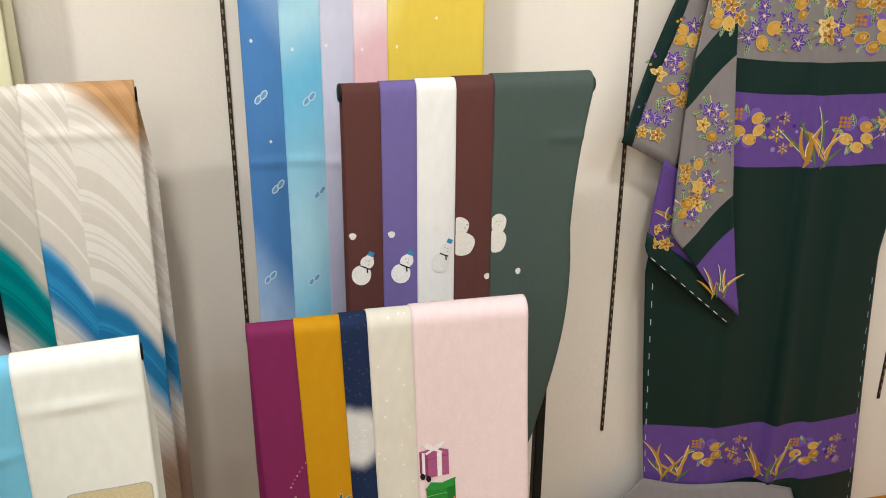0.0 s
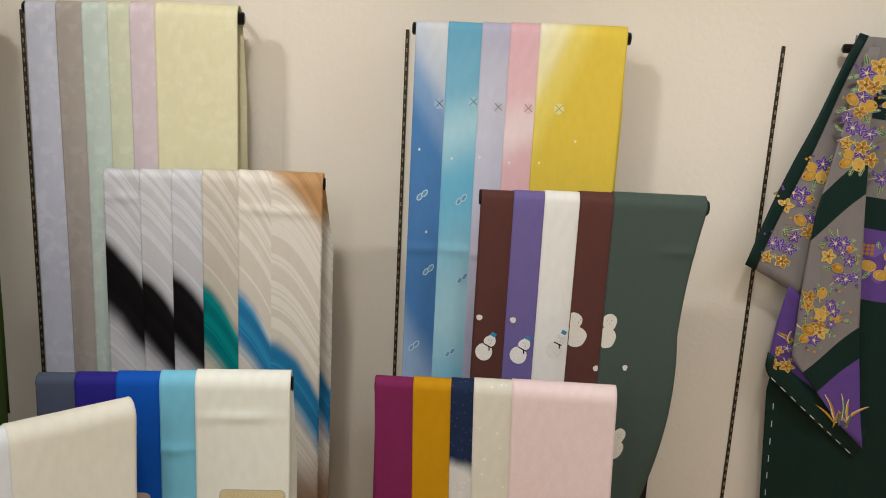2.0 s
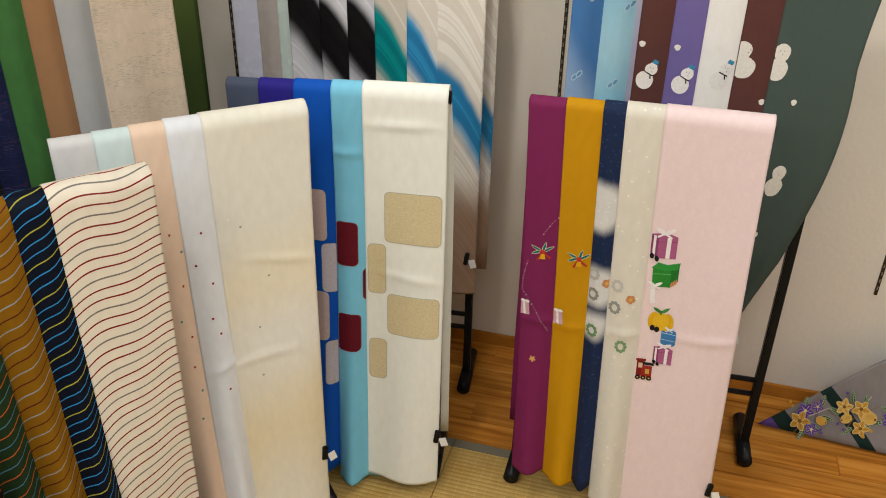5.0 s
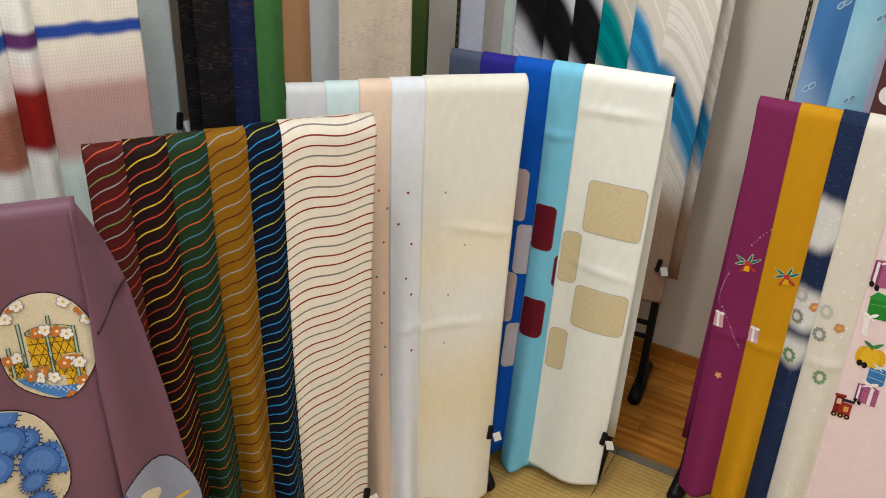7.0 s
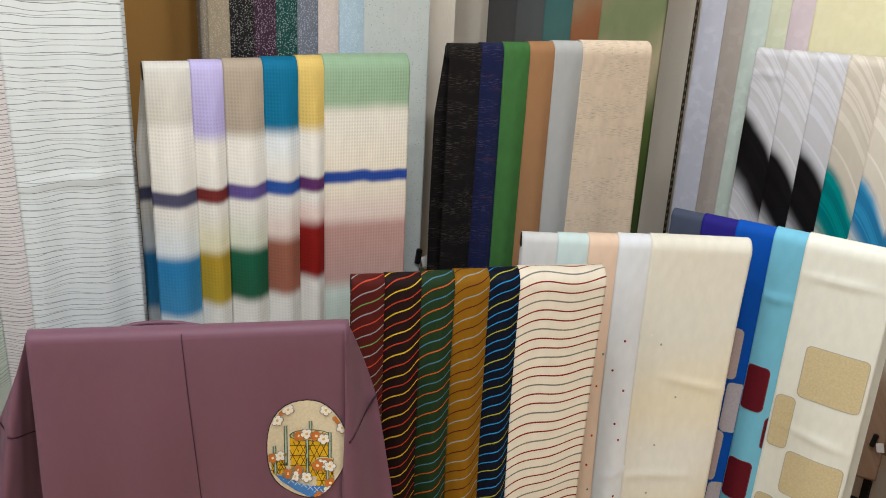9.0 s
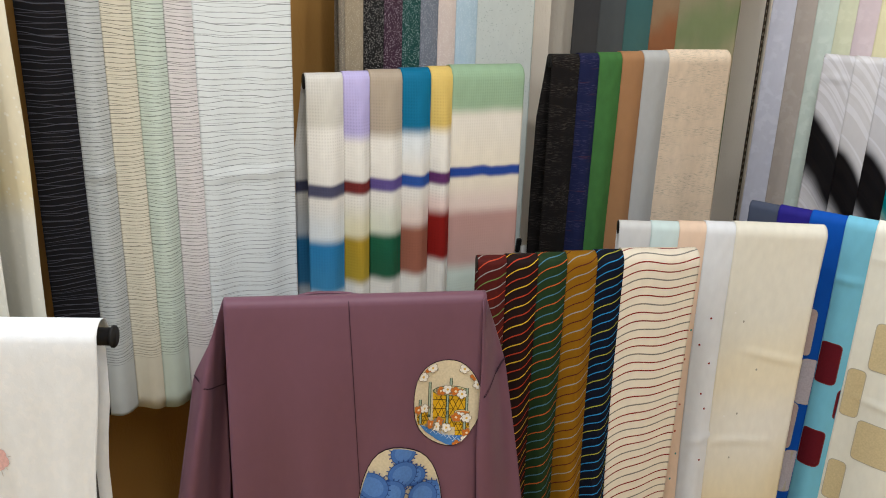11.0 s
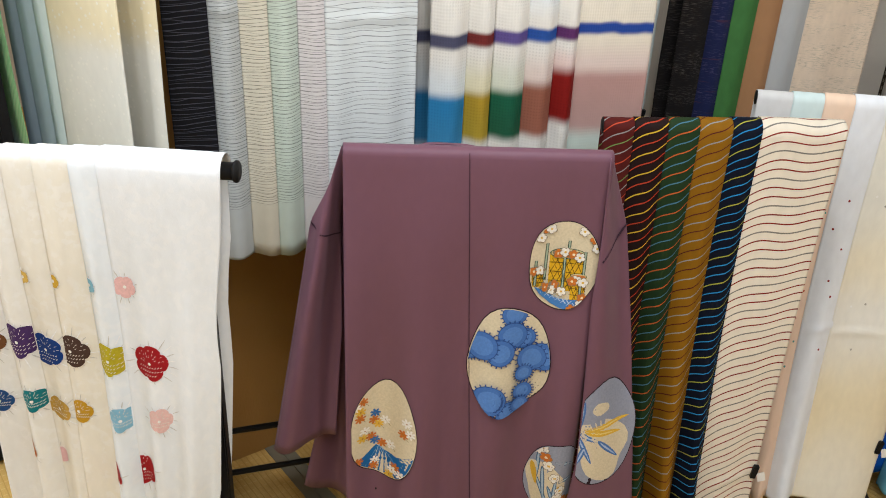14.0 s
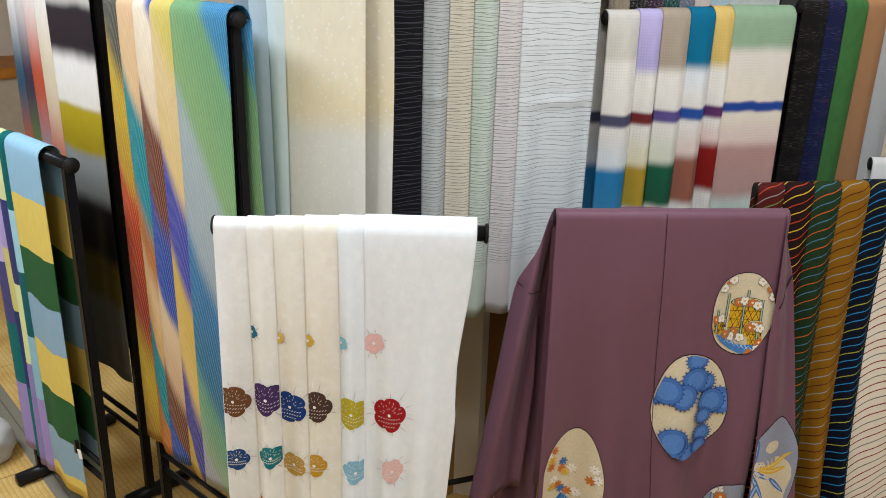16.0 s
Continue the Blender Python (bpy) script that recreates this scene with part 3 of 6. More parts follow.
sn = hang(B_snow, [0, .143, .28, .435, .585, 1],
          [plain("cocoa_silk", "#56342f"), plain("violet_silk", "#6a5e92"), plain("white_silk", "#dedbd4"), plain("cocoa_silk_b", "#56342f"), plain("grey_green_silk", "#434f48")],
          ["cocoa brown silk with a snowman figure", "violet silk with a snowman figure", "white silk with a snowman figure", "cocoa brown silk with a pale cloud figure", "grey green silk with pale round figures and a curling edge"],
          0.55, hems=[.5] * 4 + [.32], ripple=0.006, right=lambda k: -0.23 * max(0, k - 0.35) ** 1.6 - 0.008 * math.sin(9 * k) - 0.034 * min(1, max(0, k) / 0.3) - 0.13 * max(0, k - 0.8))


def wave_cloth(name, base, band, dye, edge, low, shift, top=None):
    """Silk with scalloped arcs of tone-on-tone bands and one broad soft dyed swell between edge and low."""
    m = Mat(name)
    _, u, v = m.uv()
    q = m.mul(m.add(u, shift), 1 / 0.124)
    x = m.mul(m.op("FRACT", q), 0.124)
    f = m.add(m.mul(x, 0.3), m.mul(m.mul(x, x), 7.5))
    w = m.add(m.add(v, m.mul(f, -1.0)), m.add(m.mul(m.op("FLOOR", q), -0.152), m.mul(m.add(m.noise(5, 4, 1.0), -0.5), 0.02)))

    def stripes(freq, lo, hi, at):
        n = m.node("ShaderNodeTexNoise")
        n.inputs["Scale"].default_value, n.inputs["Detail"].default_value = 1.0, 0.0
        c = m.node("ShaderNodeCombineXYZ")
        m.put(c.inputs[0], m.add(m.mul(w, freq), m.mul(u, 4.0)))
        m.put(c.inputs[1], m.add(m.mul(m.op("FLOOR", q), 3.0), at))
        m.put(n.inputs["Vector"], c.outputs[0])
        return m.step(n.outputs["Fac"], lo, hi)
    broad, fine = stripes(48, 0.535, 0.57, 1.5), stripes(110, 0.56, 0.61, 7.5)
    both = m.op("MAXIMUM", broad, m.mul(fine, 0.75))
    soft = m.mul(m.add(m.noise(9, 6, 2.0, shift=2.0), -0.5), 0.05)
    sw = m.add(w, soft)
    d = m.mul(m.step(sw, edge - 0.022, edge + 0.026), m.step(sw, low + 0.045, low - 0.045))
    c = m.mix(d, m.mix(m.mul(both, 0.55), col(base), col(band)), m.mix(1.0, col(dye), m.ramp(both, [(0, (1, 1, 1)), (1, (0.66, 0.70, 0.76))]), "MULTIPLY"))
    if top:
        t = m.step(m.add(m.add(v, m.mul(u, -1.15)), soft), -0.055, -0.125)
        c = m.mix(m.mul(t, 0.9), c, m.mix(m.mul(both, 0.4), col(top), col("#8a5c2c")))
        t = m.step(m.add(m.add(v, m.mul(u, -0.4)), soft), 0.70, 0.86)
        c = m.mix(m.mul(t, 0.75), c, col("#8a5a30"))
    m.bump(both, 0.15, 0.001)
    return cloth_finish(m, c, 1.0, 0.04, 0.5)


wv = hang(B_wave, [0, .162, .306, .445, .61, 1],
          [wave_cloth("wave_grey", "#c6c5c9", "#a9a6a6", "#141112", .18, .375, .02), wave_cloth("wave_grey_b", "#cbcacd", "#b2afae", "#141112", .27, .46, .02), wave_cloth("wave_grey_c", "#c9c9ce", "#b0adad", "#141112", .265, .465, .02),
           wave_cloth("wave_teal", "#d0c8ba", "#b3a996", "#0d807e", .29, .47, .03), wave_cloth("wave_blue", "#dfd8cb", "#c4b9a6", "#3286b2", .305, .45, .04, "#b58448")],
          ["grey silk with white waves and a black swell"] * 3 + ["beige silk with waves and a teal swell", "cream silk with waves, a blue swell and a brown edge"],
          0.50, hems=[.46, .46, .46, .42, .36], ripple=0.005)
yl = hang(B_yel, [0, .155, .316, .45, .59, 1],
          [vramp("blue_fade", [(0, "#d3d6da"), (.12, "#c3cbd6"), (.24, "#7f9fc6"), (.36, "#4f7fb4"), (.80, "#4a7ab0"), (.98, "#8fabcc"), (1.2, "#c0c9d2")], 1.2, -1.6, .1, off=.10), vramp("aqua_fade", [(0, "#68a6c2"), (.18, "#7ab2ca"), (.30, "#a7d0dc"), (.45, "#6fb4d0"), (.8, "#a8d2de"), (1.1, "#6fb4d0")], 1.1, .5, .1),
           vramp("mauve_fade", [(0, "#b4b2c6"), (.25, "#c7c6d4"), (1.1, "#a5a3b8")], 1.1, .5, .1), vramp("rose_fade", [(0, "#dcb0b6"), (.18, "#dfb6ba"), (.30, "#e8d3d2"), (.4, "#dcb2b4"), (1.1, "#d9a7ac")], 1.1, .5, .1),
           vramp("yellow_fade", [(0, "#e9e4d0"), (.14, "#e8dfae"), (.28, "#dfca62"), (.42, "#d6ba44"), (1.8, "#d0b23e")], 1.8, 2.4, .05)],
          ["pale silk fading to blue", "pale silk fading to aqua", "mauve grey silk", "rose pink fading silk", "bright yellow silk fading to white"], 0.85, hems=[.8] * 5, ripple=0.004)
jc = hang(B_jac, [0, .143, .265, .386, .49, .61, 1],
          [figured("lavender_damask", "#b9bac6", "#cfd0da", 30), figured("taupe_damask", "#a39a92", "#b3aba4", 30), figured("mint_damask", "#bcc8bf", "#d2dbd3", 30), figured("lime_damask", "#c8cbb0", "#dadcc4", 30), figured("lilac_damask", "#cbbcc0", "#dacdd0", 30), figured("primrose_damask", "#d8d2ac", "#e0dabb", 30)],
          ["pale lavender figured silk", "taupe figured silk", "pale mint figured silk", "pale lime figured silk", "pale lilac figured silk", "primrose yellow figured silk"], 0.75, hems=[.7] * 6, ripple=0.004)
pl = hang(B_plain, [0, .15, .255, .38, .50, .64, 1],
          [slub("black_slub", "#191615", "#4d4842", .52), slub("navy_slub", "#1b2143", "#504a66", .54, "#4a2a34"), plain("leaf_green_wool", "#42703a", 1.5, .15), plain("camel_wool", "#9c7450", 1.5), plain("dove_grey_silk", "#a9aaa8"), slub("oat_slub", "#d6c3ab", "#a39c8c", .51)],
          ["black slubbed cloth", "navy slubbed cloth", "leaf green cloth", "camel brown cloth", "dove grey cloth", "oatmeal slubbed cloth with broken threads"], 0.55, ripple=0.007, folds=[1.3] * 6, fat=0.014)
ir = hang(B_iro, [0, .16, .275, .42, .55, .65, 1],
          [vramp("shibori_white", [(0.000, "#c9c6be"), (0.112, "#c4c0b4"), (0.140, "#dedad0"), (0.252, "#dedad0"), (0.262, "#4a4a60"), (0.280, "#4a4a60"), (0.294, "#dedad0"), (0.378, "#d4dada"), (0.406, "#2f78a8"), (0.504, "#3d80aa"), (0.532, "#cfd6d6"), (1.100, "#d8d6cd")], wob=0.018, knots=0.5, wobscale=13.0),
           vramp("shibori_lilac", [(0.000, "#b5add6"), (0.140, "#aaa2cc"), (0.175, "#dedad0"), (0.252, "#dedad0"), (0.262, "#6d2a28"), (0.280, "#6d2a28"), (0.294, "#dedad0"), (0.378, "#d9d2b0"), (0.406, "#a88c2a"), (0.490, "#a8902e"), (0.518, "#d8d6cd"), (1.100, "#d8d6cd")], wob=0.018, knots=0.5, wobscale=13.0),
           vramp("shibori_taupe", [(0.000, "#a39684"), (0.140, "#a39684"), (0.175, "#dedad0"), (0.252, "#dedad0"), (0.262, "#5b4d86"), (0.280, "#5b4d86"), (0.294, "#dedad0"), (0.378, "#cfd2bf"), (0.406, "#1f5a40"), (0.490, "#24563c"), (0.518, "#d8d6cd"), (1.100, "#d8d6cd")], wob=0.018, knots=0.5, wobscale=13.0),
           vramp("shibori_teal", [(0.000, "#14678a"), (0.140, "#14678a"), (0.175, "#d5dadb"), (0.252, "#dedad0"), (0.262, "#2c4f96"), (0.280, "#2c4f96"), (0.294, "#dedad0"), (0.364, "#d9c8bd"), (0.399, "#8f5a47"), (0.490, "#925c49"), (0.518, "#d8d6cd"), (1.100, "#d8d6cd")], wob=0.018, knots=0.5, wobscale=13.0),
           vramp("shibori_sand", [(0.000, "#cdb266"), (0.140, "#cbb062"), (0.175, "#dedad0"), (0.252, "#dedad0"), (0.262, "#5a2f60"), (0.280, "#5a2f60"), (0.294, "#dedad0"), (0.336, "#dcc6bd"), (0.371, "#7c1712"), (0.462, "#7c1712"), (0.490, "#d8d6cd"), (1.100, "#d8d6cd")], wob=0.018, knots=0.5, wobscale=13.0),
           vramp("shibori_green", [(0.000, "#8ca789"), (0.105, "#90aa8c"), (0.140, "#dfd9cc"), (0.252, "#e2d9c6"), (0.260, "#274591"), (0.276, "#274591"), (0.287, "#e2d8c4"), (0.350, "#dcc9bd"), (0.385, "#b58f86"), (0.490, "#b6948b"), (0.532, "#c9d6cb"), (1.100, "#dcd6c8")], wob=0.018, knots=0.5, wobscale=13.0)],
          ["white tie-dyed silk with a blue band", "lilac tie-dyed silk with a yellow band", "taupe tie-dyed silk with a green band", "teal tie-dyed silk with a brown band", "sand tie-dyed silk with a dark red band", "pale green tie-dyed silk with a blue line"], 0.55, ripple=0.005, fat=0.028)
ch = hang(B_chir, [0, .03, .12, .22, .31, .40, .49, .58, .69, 1],
          [speckle("taupe_same", "#8d8373", "#b0a694"), speckle("sand_same", "#a2947c", "#c4b69e"), speckle("black_same", "#1d1c1c", "#8d8a86"), speckle("plum_same", "#3d2836", "#9d8f98"), speckle("teal_same", "#1d4440", "#8fa6a2"), speckle("slate_same", "#6d727c", "#aab0b8"), speckle("blush_same", "#cdbdb4", "#e2d8d0"), speckle("ice_blue_same", "#a9bfcc", "#c8d8e0"), speckle("pale_same", "#bfc6c2", "#8d9a96", 150, .2)],
          ["taupe fine-dotted silk", "sand fine-dotted silk", "black fine-dotted silk", "plum fine-dotted silk", "teal fine-dotted silk", "slate fine-dotted silk", "blush fine-dotted silk", "ice blue fine-dotted silk", "pale grey fine-dotted silk"], 0.80, hems=[.8] * 9, over=0.03, ripple=0.003)
nt = hang(B_nat, [0, .16, .32, .48, .64, 1],
          [vramp("charcoal_blur", [(0, "#3f3f40"), (1.1, "#54524f")]), vramp("graphite_blur", [(0, "#4c5052"), (1.1, "#5a5a55")]), vramp("petrol_blur", [(0, "#2f5c62"), (.6, "#4a6a64"), (1.1, "#3a5548")]),
           vramp("rust_blur", [(0, "#8d7a60"), (.35, "#8f7458"), (.45, "#8c5c3c"), (.8, "#8a6a44"), (1.1, "#6d5a3a")], 1.1, .6, .25), vramp("moss_blur", [(0, "#7a6a52"), (.30, "#8b8468"), (.42, "#76805a"), (.6, "#a59a7c"), (.8, "#4a5a2a"), (1.1, "#3a4a22")], 1.1, .5, .3)],
          ["charcoal softly dyed silk", "graphite softly dyed silk", "petrol softly dyed silk", "rust softly dyed silk", "moss green softly dyed silk"], 0.75, hems=[.75] * 5, ripple=0.004)
ln = hang(B_lin, [0, .17, .285, .395, .51, .615, 1],
          [threads("black_lined", "#121114", "#4c4c55"), threads("grey_lined", "#b4b8b6", "#2c2c2b", .0098, .078), threads("straw_lined", "#cbc5b2", "#302c20", .0098, .078), threads("mint_lined", "#bfcabd", "#2e342a", .0098, .078), threads("rose_lined", "#cdc8c6", "#302a28", .0098, .078), threads("white_lined", "#cfd4d3", "#262a2c", .0140, .05)],
          ["black sheer cloth with wavy grey threads", "grey sheer cloth with wavy dark threads", "straw sheer cloth with wavy dark threads", "mint sheer cloth with wavy dark threads", "pale rose sheer cloth with wavy dark threads", "white sheer cloth with wavy dark threads"], 0.8, hems=[.78] * 6, ripple=0.008, folds=[1.5] * 6, fat=0.016)
gz = hang(B_gauze, [0, .12, .26, .40, 1],
          [plain("steel_blue_gauze", "#8d99a2"), plain("mist_blue_gauze", "#b4c2c6"), plain("pale_green_gauze", "#cdd8d2"), vramp("ivory_gauze", [(0, "#e2dfd2"), (.50, "#dcd3b8"), (.62, "#e0d4b0"), (.70, "#dcd9cc"), (1.1, "#d8d4c4")], dots=("#e4e0d2", 70, 70))],
          ["steel blue gauze", "misty blue gauze", "pale green gauze", "ivory gauze with a woven lattice and a straw band"], 0.75, hems=[.75] * 4, ripple=0.004)
SHW = ["#e5e4df", "#e7e4da", "#e7e2d4", "#e8e2d2", "#e3e8ea", "#e7eaeb"]
sh = hang(B_shib, [0, .125, .23, .345, .475, .575, 1], [figured("shibori_pearl_%s" % "abcdef"[i], h, "#f2f1ee", 55, .25, .6) for i, h in enumerate(SHW)],
          ["white crinkled silk with tie-dyed plum blossoms"] * 6, 0.22, ripple=0.013, folds=[1.9] * 6, fat=0.014, right=lambda k: -0.078 * k - 0.012 * max(0, math.sin(11 * k - 1.0)) * min(1, 3 * k))
RB = dict(length=1.6, slant=-1.7, off=0.36, wob=.03, ribs=0.7)
gr = hang(B_grad, [0, .13, .28, .43, .60, 1],
          [vramp("rainbow_a", [(0, "#3a3f4a"), (.40, "#4a4a40"), (.52, "#b89a1e"), (.72, "#b08a1a"), (.80, "#b0401a"), (1.1, "#8a2a14"), (1.3, "#b89a1e"), (1.6, "#8a5a1e")], **RB),
           vramp("rainbow_b", [(0, "#c98a4a"), (.2, "#d2b088"), (.48, "#d2b080"), (.58, "#12808a"), (.76, "#12808a"), (.90, "#b06a2a"), (1.02, "#d2b080"), (1.16, "#c99a5a"), (1.2, "#12808a"), (1.36, "#12808a"), (1.37, "#b06a28"), (1.6, "#b06a28")], **RB),
           vramp("rainbow_c", [(0, "#2c4a9a"), (.26, "#2c4a9a"), (.32, "#e2d4bc"), (.52, "#dcc8a8"), (.60, "#6b3a2c"), (.76, "#6b3a2c"), (.86, "#2c4a9a"), (1.02, "#2c4a9a"), (1.08, "#d2b890"), (1.24, "#c9a880"), (1.32, "#6b4030"), (1.42, "#6b4030"), (1.43, "#2c4a96"), (1.6, "#2c4a96")], **RB),
           vramp("rainbow_d", [(0, "#c8c060"), (.34, "#c9b85a"), (.46, "#d4bc86"), (.66, "#d4b87a"), (.76, "#3f459a"), (.90, "#3f459a"), (1.0, "#c9a84a"), (1.2, "#d2b060"), (1.32, "#3f3f88"), (1.44, "#3f3f88"), (1.45, "#b8983a"), (1.6, "#b8983a")], **RB),
           vramp("rainbow_e", [(0, "#2a78aa"), (.16, "#2f7fa8"), (.24, "#6a9a68"), (.50, "#7aa06a"), (.60, "#9aa8a8"), (.82, "#98a4a8"), (.94, "#2f6f9a"), (1.18, "#2c6c8c"), (1.30, "#6a9a78"), (1.44, "#8aa080"), (1.46, "#9a9c9e"), (1.6, "#9a9c9e")], **RB)],
          ["rainbow dyed ribbed silk with slanting bands"] * 5, 0.32, ripple=0.004)
ob_ = hang(B_obi, [0, .12, .21, .32, .41, .79],
           [vramp("block_a", [(0, "#1f5a5e"), (.2, "#b8a8cc"), (.4, "#4a4878"), (.6, "#1f6a6a"), (.8, "#9a8ac0"), (1.1, "#6a5aa0")], 1.1, 0, .0, "CONSTANT"), vramp("block_b", [(0, "#c9d8a0"), (.15, "#a898c8"), (.35, "#c8c074"), (.55, "#2c3a6a"), (.8, "#1f6a6a"), (1.1, "#8a7ab8")], 1.1, 0, .0, "CONSTANT"),
            vramp("block_c", [(0, "#c9cf96"), (.2, "#3a3c6a"), (.45, "#d2d89a"), (.7, "#8a7cb0"), (1.1, "#a698c8")], 1.1, 0, .0, "CONSTANT"), vramp("block_d", [(0, "#145a58"), (.22, "#9cc4cc"), (.4, "#1f5a60"), (.6, "#8ab4c4"), (.8, "#9a8ac0"), (1.1, "#9a8ac0")], 1.1, 0, .0, "CONSTANT"),
            vramp("block_e", [(0, "#8fb2c4"), (.16, "#8fb2c4"), (.165, "#d6be5e"), (.32, "#2f5a34"), (.46, "#8aa6b8"), (.60, "#d6be5e"), (.74, "#2f5a34"), (.88, "#8aa6b8"), (1.0, "#d6be5e"), (1.1, "#d6be5e")], 1.2, 0, .04, "CONSTANT")],
           ["teal and violet block woven sash cloth", "violet block woven sash cloth", "navy and lime block woven sash cloth", "teal block woven sash cloth", "sash cloth in wavy yellow, green and blue blocks"], 0.12, ripple=0.004)
bk = hang(B_blk, [0, .11, .23, .38, .53, 1],
          [vramp("banded_a", [(0, "#d8d2c8"), (.3, "#2f4a5a"), (.6, "#a85a2a"), (1.1, "#3a3a2a")]), vramp("banded_b", [(0, "#d0c8c0"), (.3, "#3a3040"), (.6, "#6a7a3a"), (1.1, "#2a2a2a")]), vramp("banded_c", [(0, "#d8d2c8"), (.3, "#a84a30"), (.6, "#8a8a90"), (1.1, "#2a2a2a")]), vramp("banded_d", [(0, "#d8d2c8"), (.3, "#c8b89a"), (.6, "#b03a1a"), (1.1, "#2a2a2a")]),
           vramp("banded_e", [(0, "#b9b5ad"), (.07, "#b4b0a8"), (.10, "#2c2428"), (.19, "#2a2226"), (.24, "#dcd6cc"), (.34, "#d8d0c0"), (.36, "#a89216"), (.46, "#9a8410"), (.49, "#85857f"), (.58, "#6a6a64"), (.635, "#0c0b0b"), (.75, "#0c0b0b"), (.80, "#4a3f0e"), (.88, "#4f450f"), (.93, "#57564e"), (1.3, "#57554e")], 1.3, 0, .03)],
          ["banded silk sash cloth"] * 4 + ["glossy black silk with white and gold bands"], 0.45, hems=[.5, .5, .5, .5, .42], ripple=0.004)


# ---- motifs dyed and sewn on the cloths ----
PAL = {}


def hue(h):
    """A flat silk dye or thread of one colour."""
    if h not in PAL:
        m = Mat("dye_" + h[1:], 0.75)
        PAL[h] = m.done(m.mix(1.0, col(h), m.ramp(m.noise(220, detail=2.0, uv=False), [(0.3, (0.86,) * 3), (0.7, (1.0,) * 3)]), "MULTIPLY"))
    return PAL[h]


def disc(cx, cz, rx, rz=None, n=18, turn=0.0, wob=0.0, seed=0):
    rz = rx if rz is None else rz
    out = []
    for i in range(n):
        a = math.tau * i / n
        k = 1 + wob * math.sin(3 * a + seed) + wob * 0.6 * math.sin(5 * a + 2 * seed)
        x, z = rx * k * math.cos(a), rz * k * math.sin(a)
        out.append((cx + x * math.cos(turn) - z * math.sin(turn), cz + x * math.sin(turn) + z * math.cos(turn)))
    return out


def blossom(cx, cz, r, n=5, deep=0.22, turn=0.3, seg=7):
    out = []
    for i in range(n * seg):
        a = math.tau * i / (n * seg)
        k = 1 - deep * (1 - abs(math.sin(n * a / 2)) ** 0.6)
        out.append((cx + r * k * math.cos(a + turn), cz + r * k * math.sin(a + turn)))
    return out


def leaf(cx, cz, length, width, turn):
    out = []
    for i in range(12):
        a = math.tau * i / 12
        x, z = length / 2 * math.cos(a), width / 2 * math.sin(a) * (0.75 - 0.25 * math.cos(a))
        out.append((cx + x * math.cos(turn) - z * math.sin(turn), cz + x * math.sin(turn) + z * math.cos(turn)))
    return out


def quad(cx, cz, w, h, turn=0.0, r=0.0):
    if r:
        pts = []
        for sx, sz, a0 in ((1, 1, 0), (-1, 1, 90), (-1, -1, 180), (1, -1, 270)):
            for k in range(4):
                a = radians(a0 + 30 * k)
                pts.append((sx * (w / 2 - r) + r * math.cos(a), sz * (h / 2 - r) + r * math.sin(a)))
    else:
        pts = [(w / 2, h / 2), (-w / 2, h / 2), (-w / 2, -h / 2), (w / 2, -h / 2)]
    return [(cx + x * math.cos(turn) - z * math.sin(turn), cz + x * math.sin(turn) + z * math.cos(turn)) for x, z in pts]


def stroke(a, b, w):
    dx, dz = b[0] - a[0], b[1] - a[1]
    k = w / 2 / (math.hypot(dx, dz) or 1)
    return [(a[0] - dz * k, a[1] + dx * k), (a[0] + dz * k, a[1] - dx * k), (b[0] + dz * k, b[1] - dx * k), (b[0] - dz * k, b[1] + dx * k)]


class Motif:
    """Thin dyed shapes that follow a cloth: surf(s, z, lift) gives the place."""

    def __init__(self, surf, lo=-9.0, hi=9.0, clip=None):
        self.bm, self.mats, self.surf, self.lo, self.hi, self.clip = bmesh.new(), [], surf, lo, hi, clip
        self.k = 0

    def add(self, pts, h, rings=2):
        """Lays one shape on the cloth, over those before it: whole shapes a hair higher, strokes hardly."""
        m = hue(h)
        if m not in self.mats:
            self.mats.append(m)
        idx = self.mats.index(m)
        self.k += 1.0 if rings > 1 else 0.2
        lift = 0.0012 + 0.00012 * self.k
        cx, cz = sum(p[0] for p in pts) / len(pts), sum(p[1] for p in pts) / len(pts)
        fine = []
        for (x0, z0), (x1, z1) in zip(pts, pts[1:] + pts[:1]):
            n = max(1, math.ceil(math.hypot(x1 - x0, z1 - z0) / 0.014))
            fine += [(x0 + (x1 - x0) * q / n, z0 + (z1 - z0) * q / n) for q in range(n)]
        pts = fine
        rings = max(rings, math.ceil(max(math.hypot(x - cx, z - cz) for x, z in pts) / 0.012)) if rings > 1 or len(pts) > 14 else rings

        def place(s, z):
            s = min(max(s, self.lo), self.hi)
            if self.clip:
                s, z = self.clip(s, z)
            return self.surf(s, z, lift)
        prev = [self.bm.verts.new(place(cx, cz))]
        for r in range(1, rings + 1):
            t = r / rings
            ring = [self.bm.verts.new(place(cx + (x - cx) * t, cz + (z - cz) * t)) for x, z in pts]
            n = len(ring)
            for i in range(n):
                j = (i + 1) % n
                vs = (prev[0], ring[i], ring[j]) if r == 1 else (prev[i], ring[i], ring[j], prev[j])
                f = self.bm.faces.new(vs)
                f.material_index = idx
            prev = ring
        return self

    def done(self, name, parent, label=""):
        ob = part(name, self.bm, self.mats, parent, label)
        if name in ("floral_spray", "grass_spray", "fruit_spray", "stitching", "pucker_shading", "garland"):
            tagged(ob, kind="stuff")
        return ob


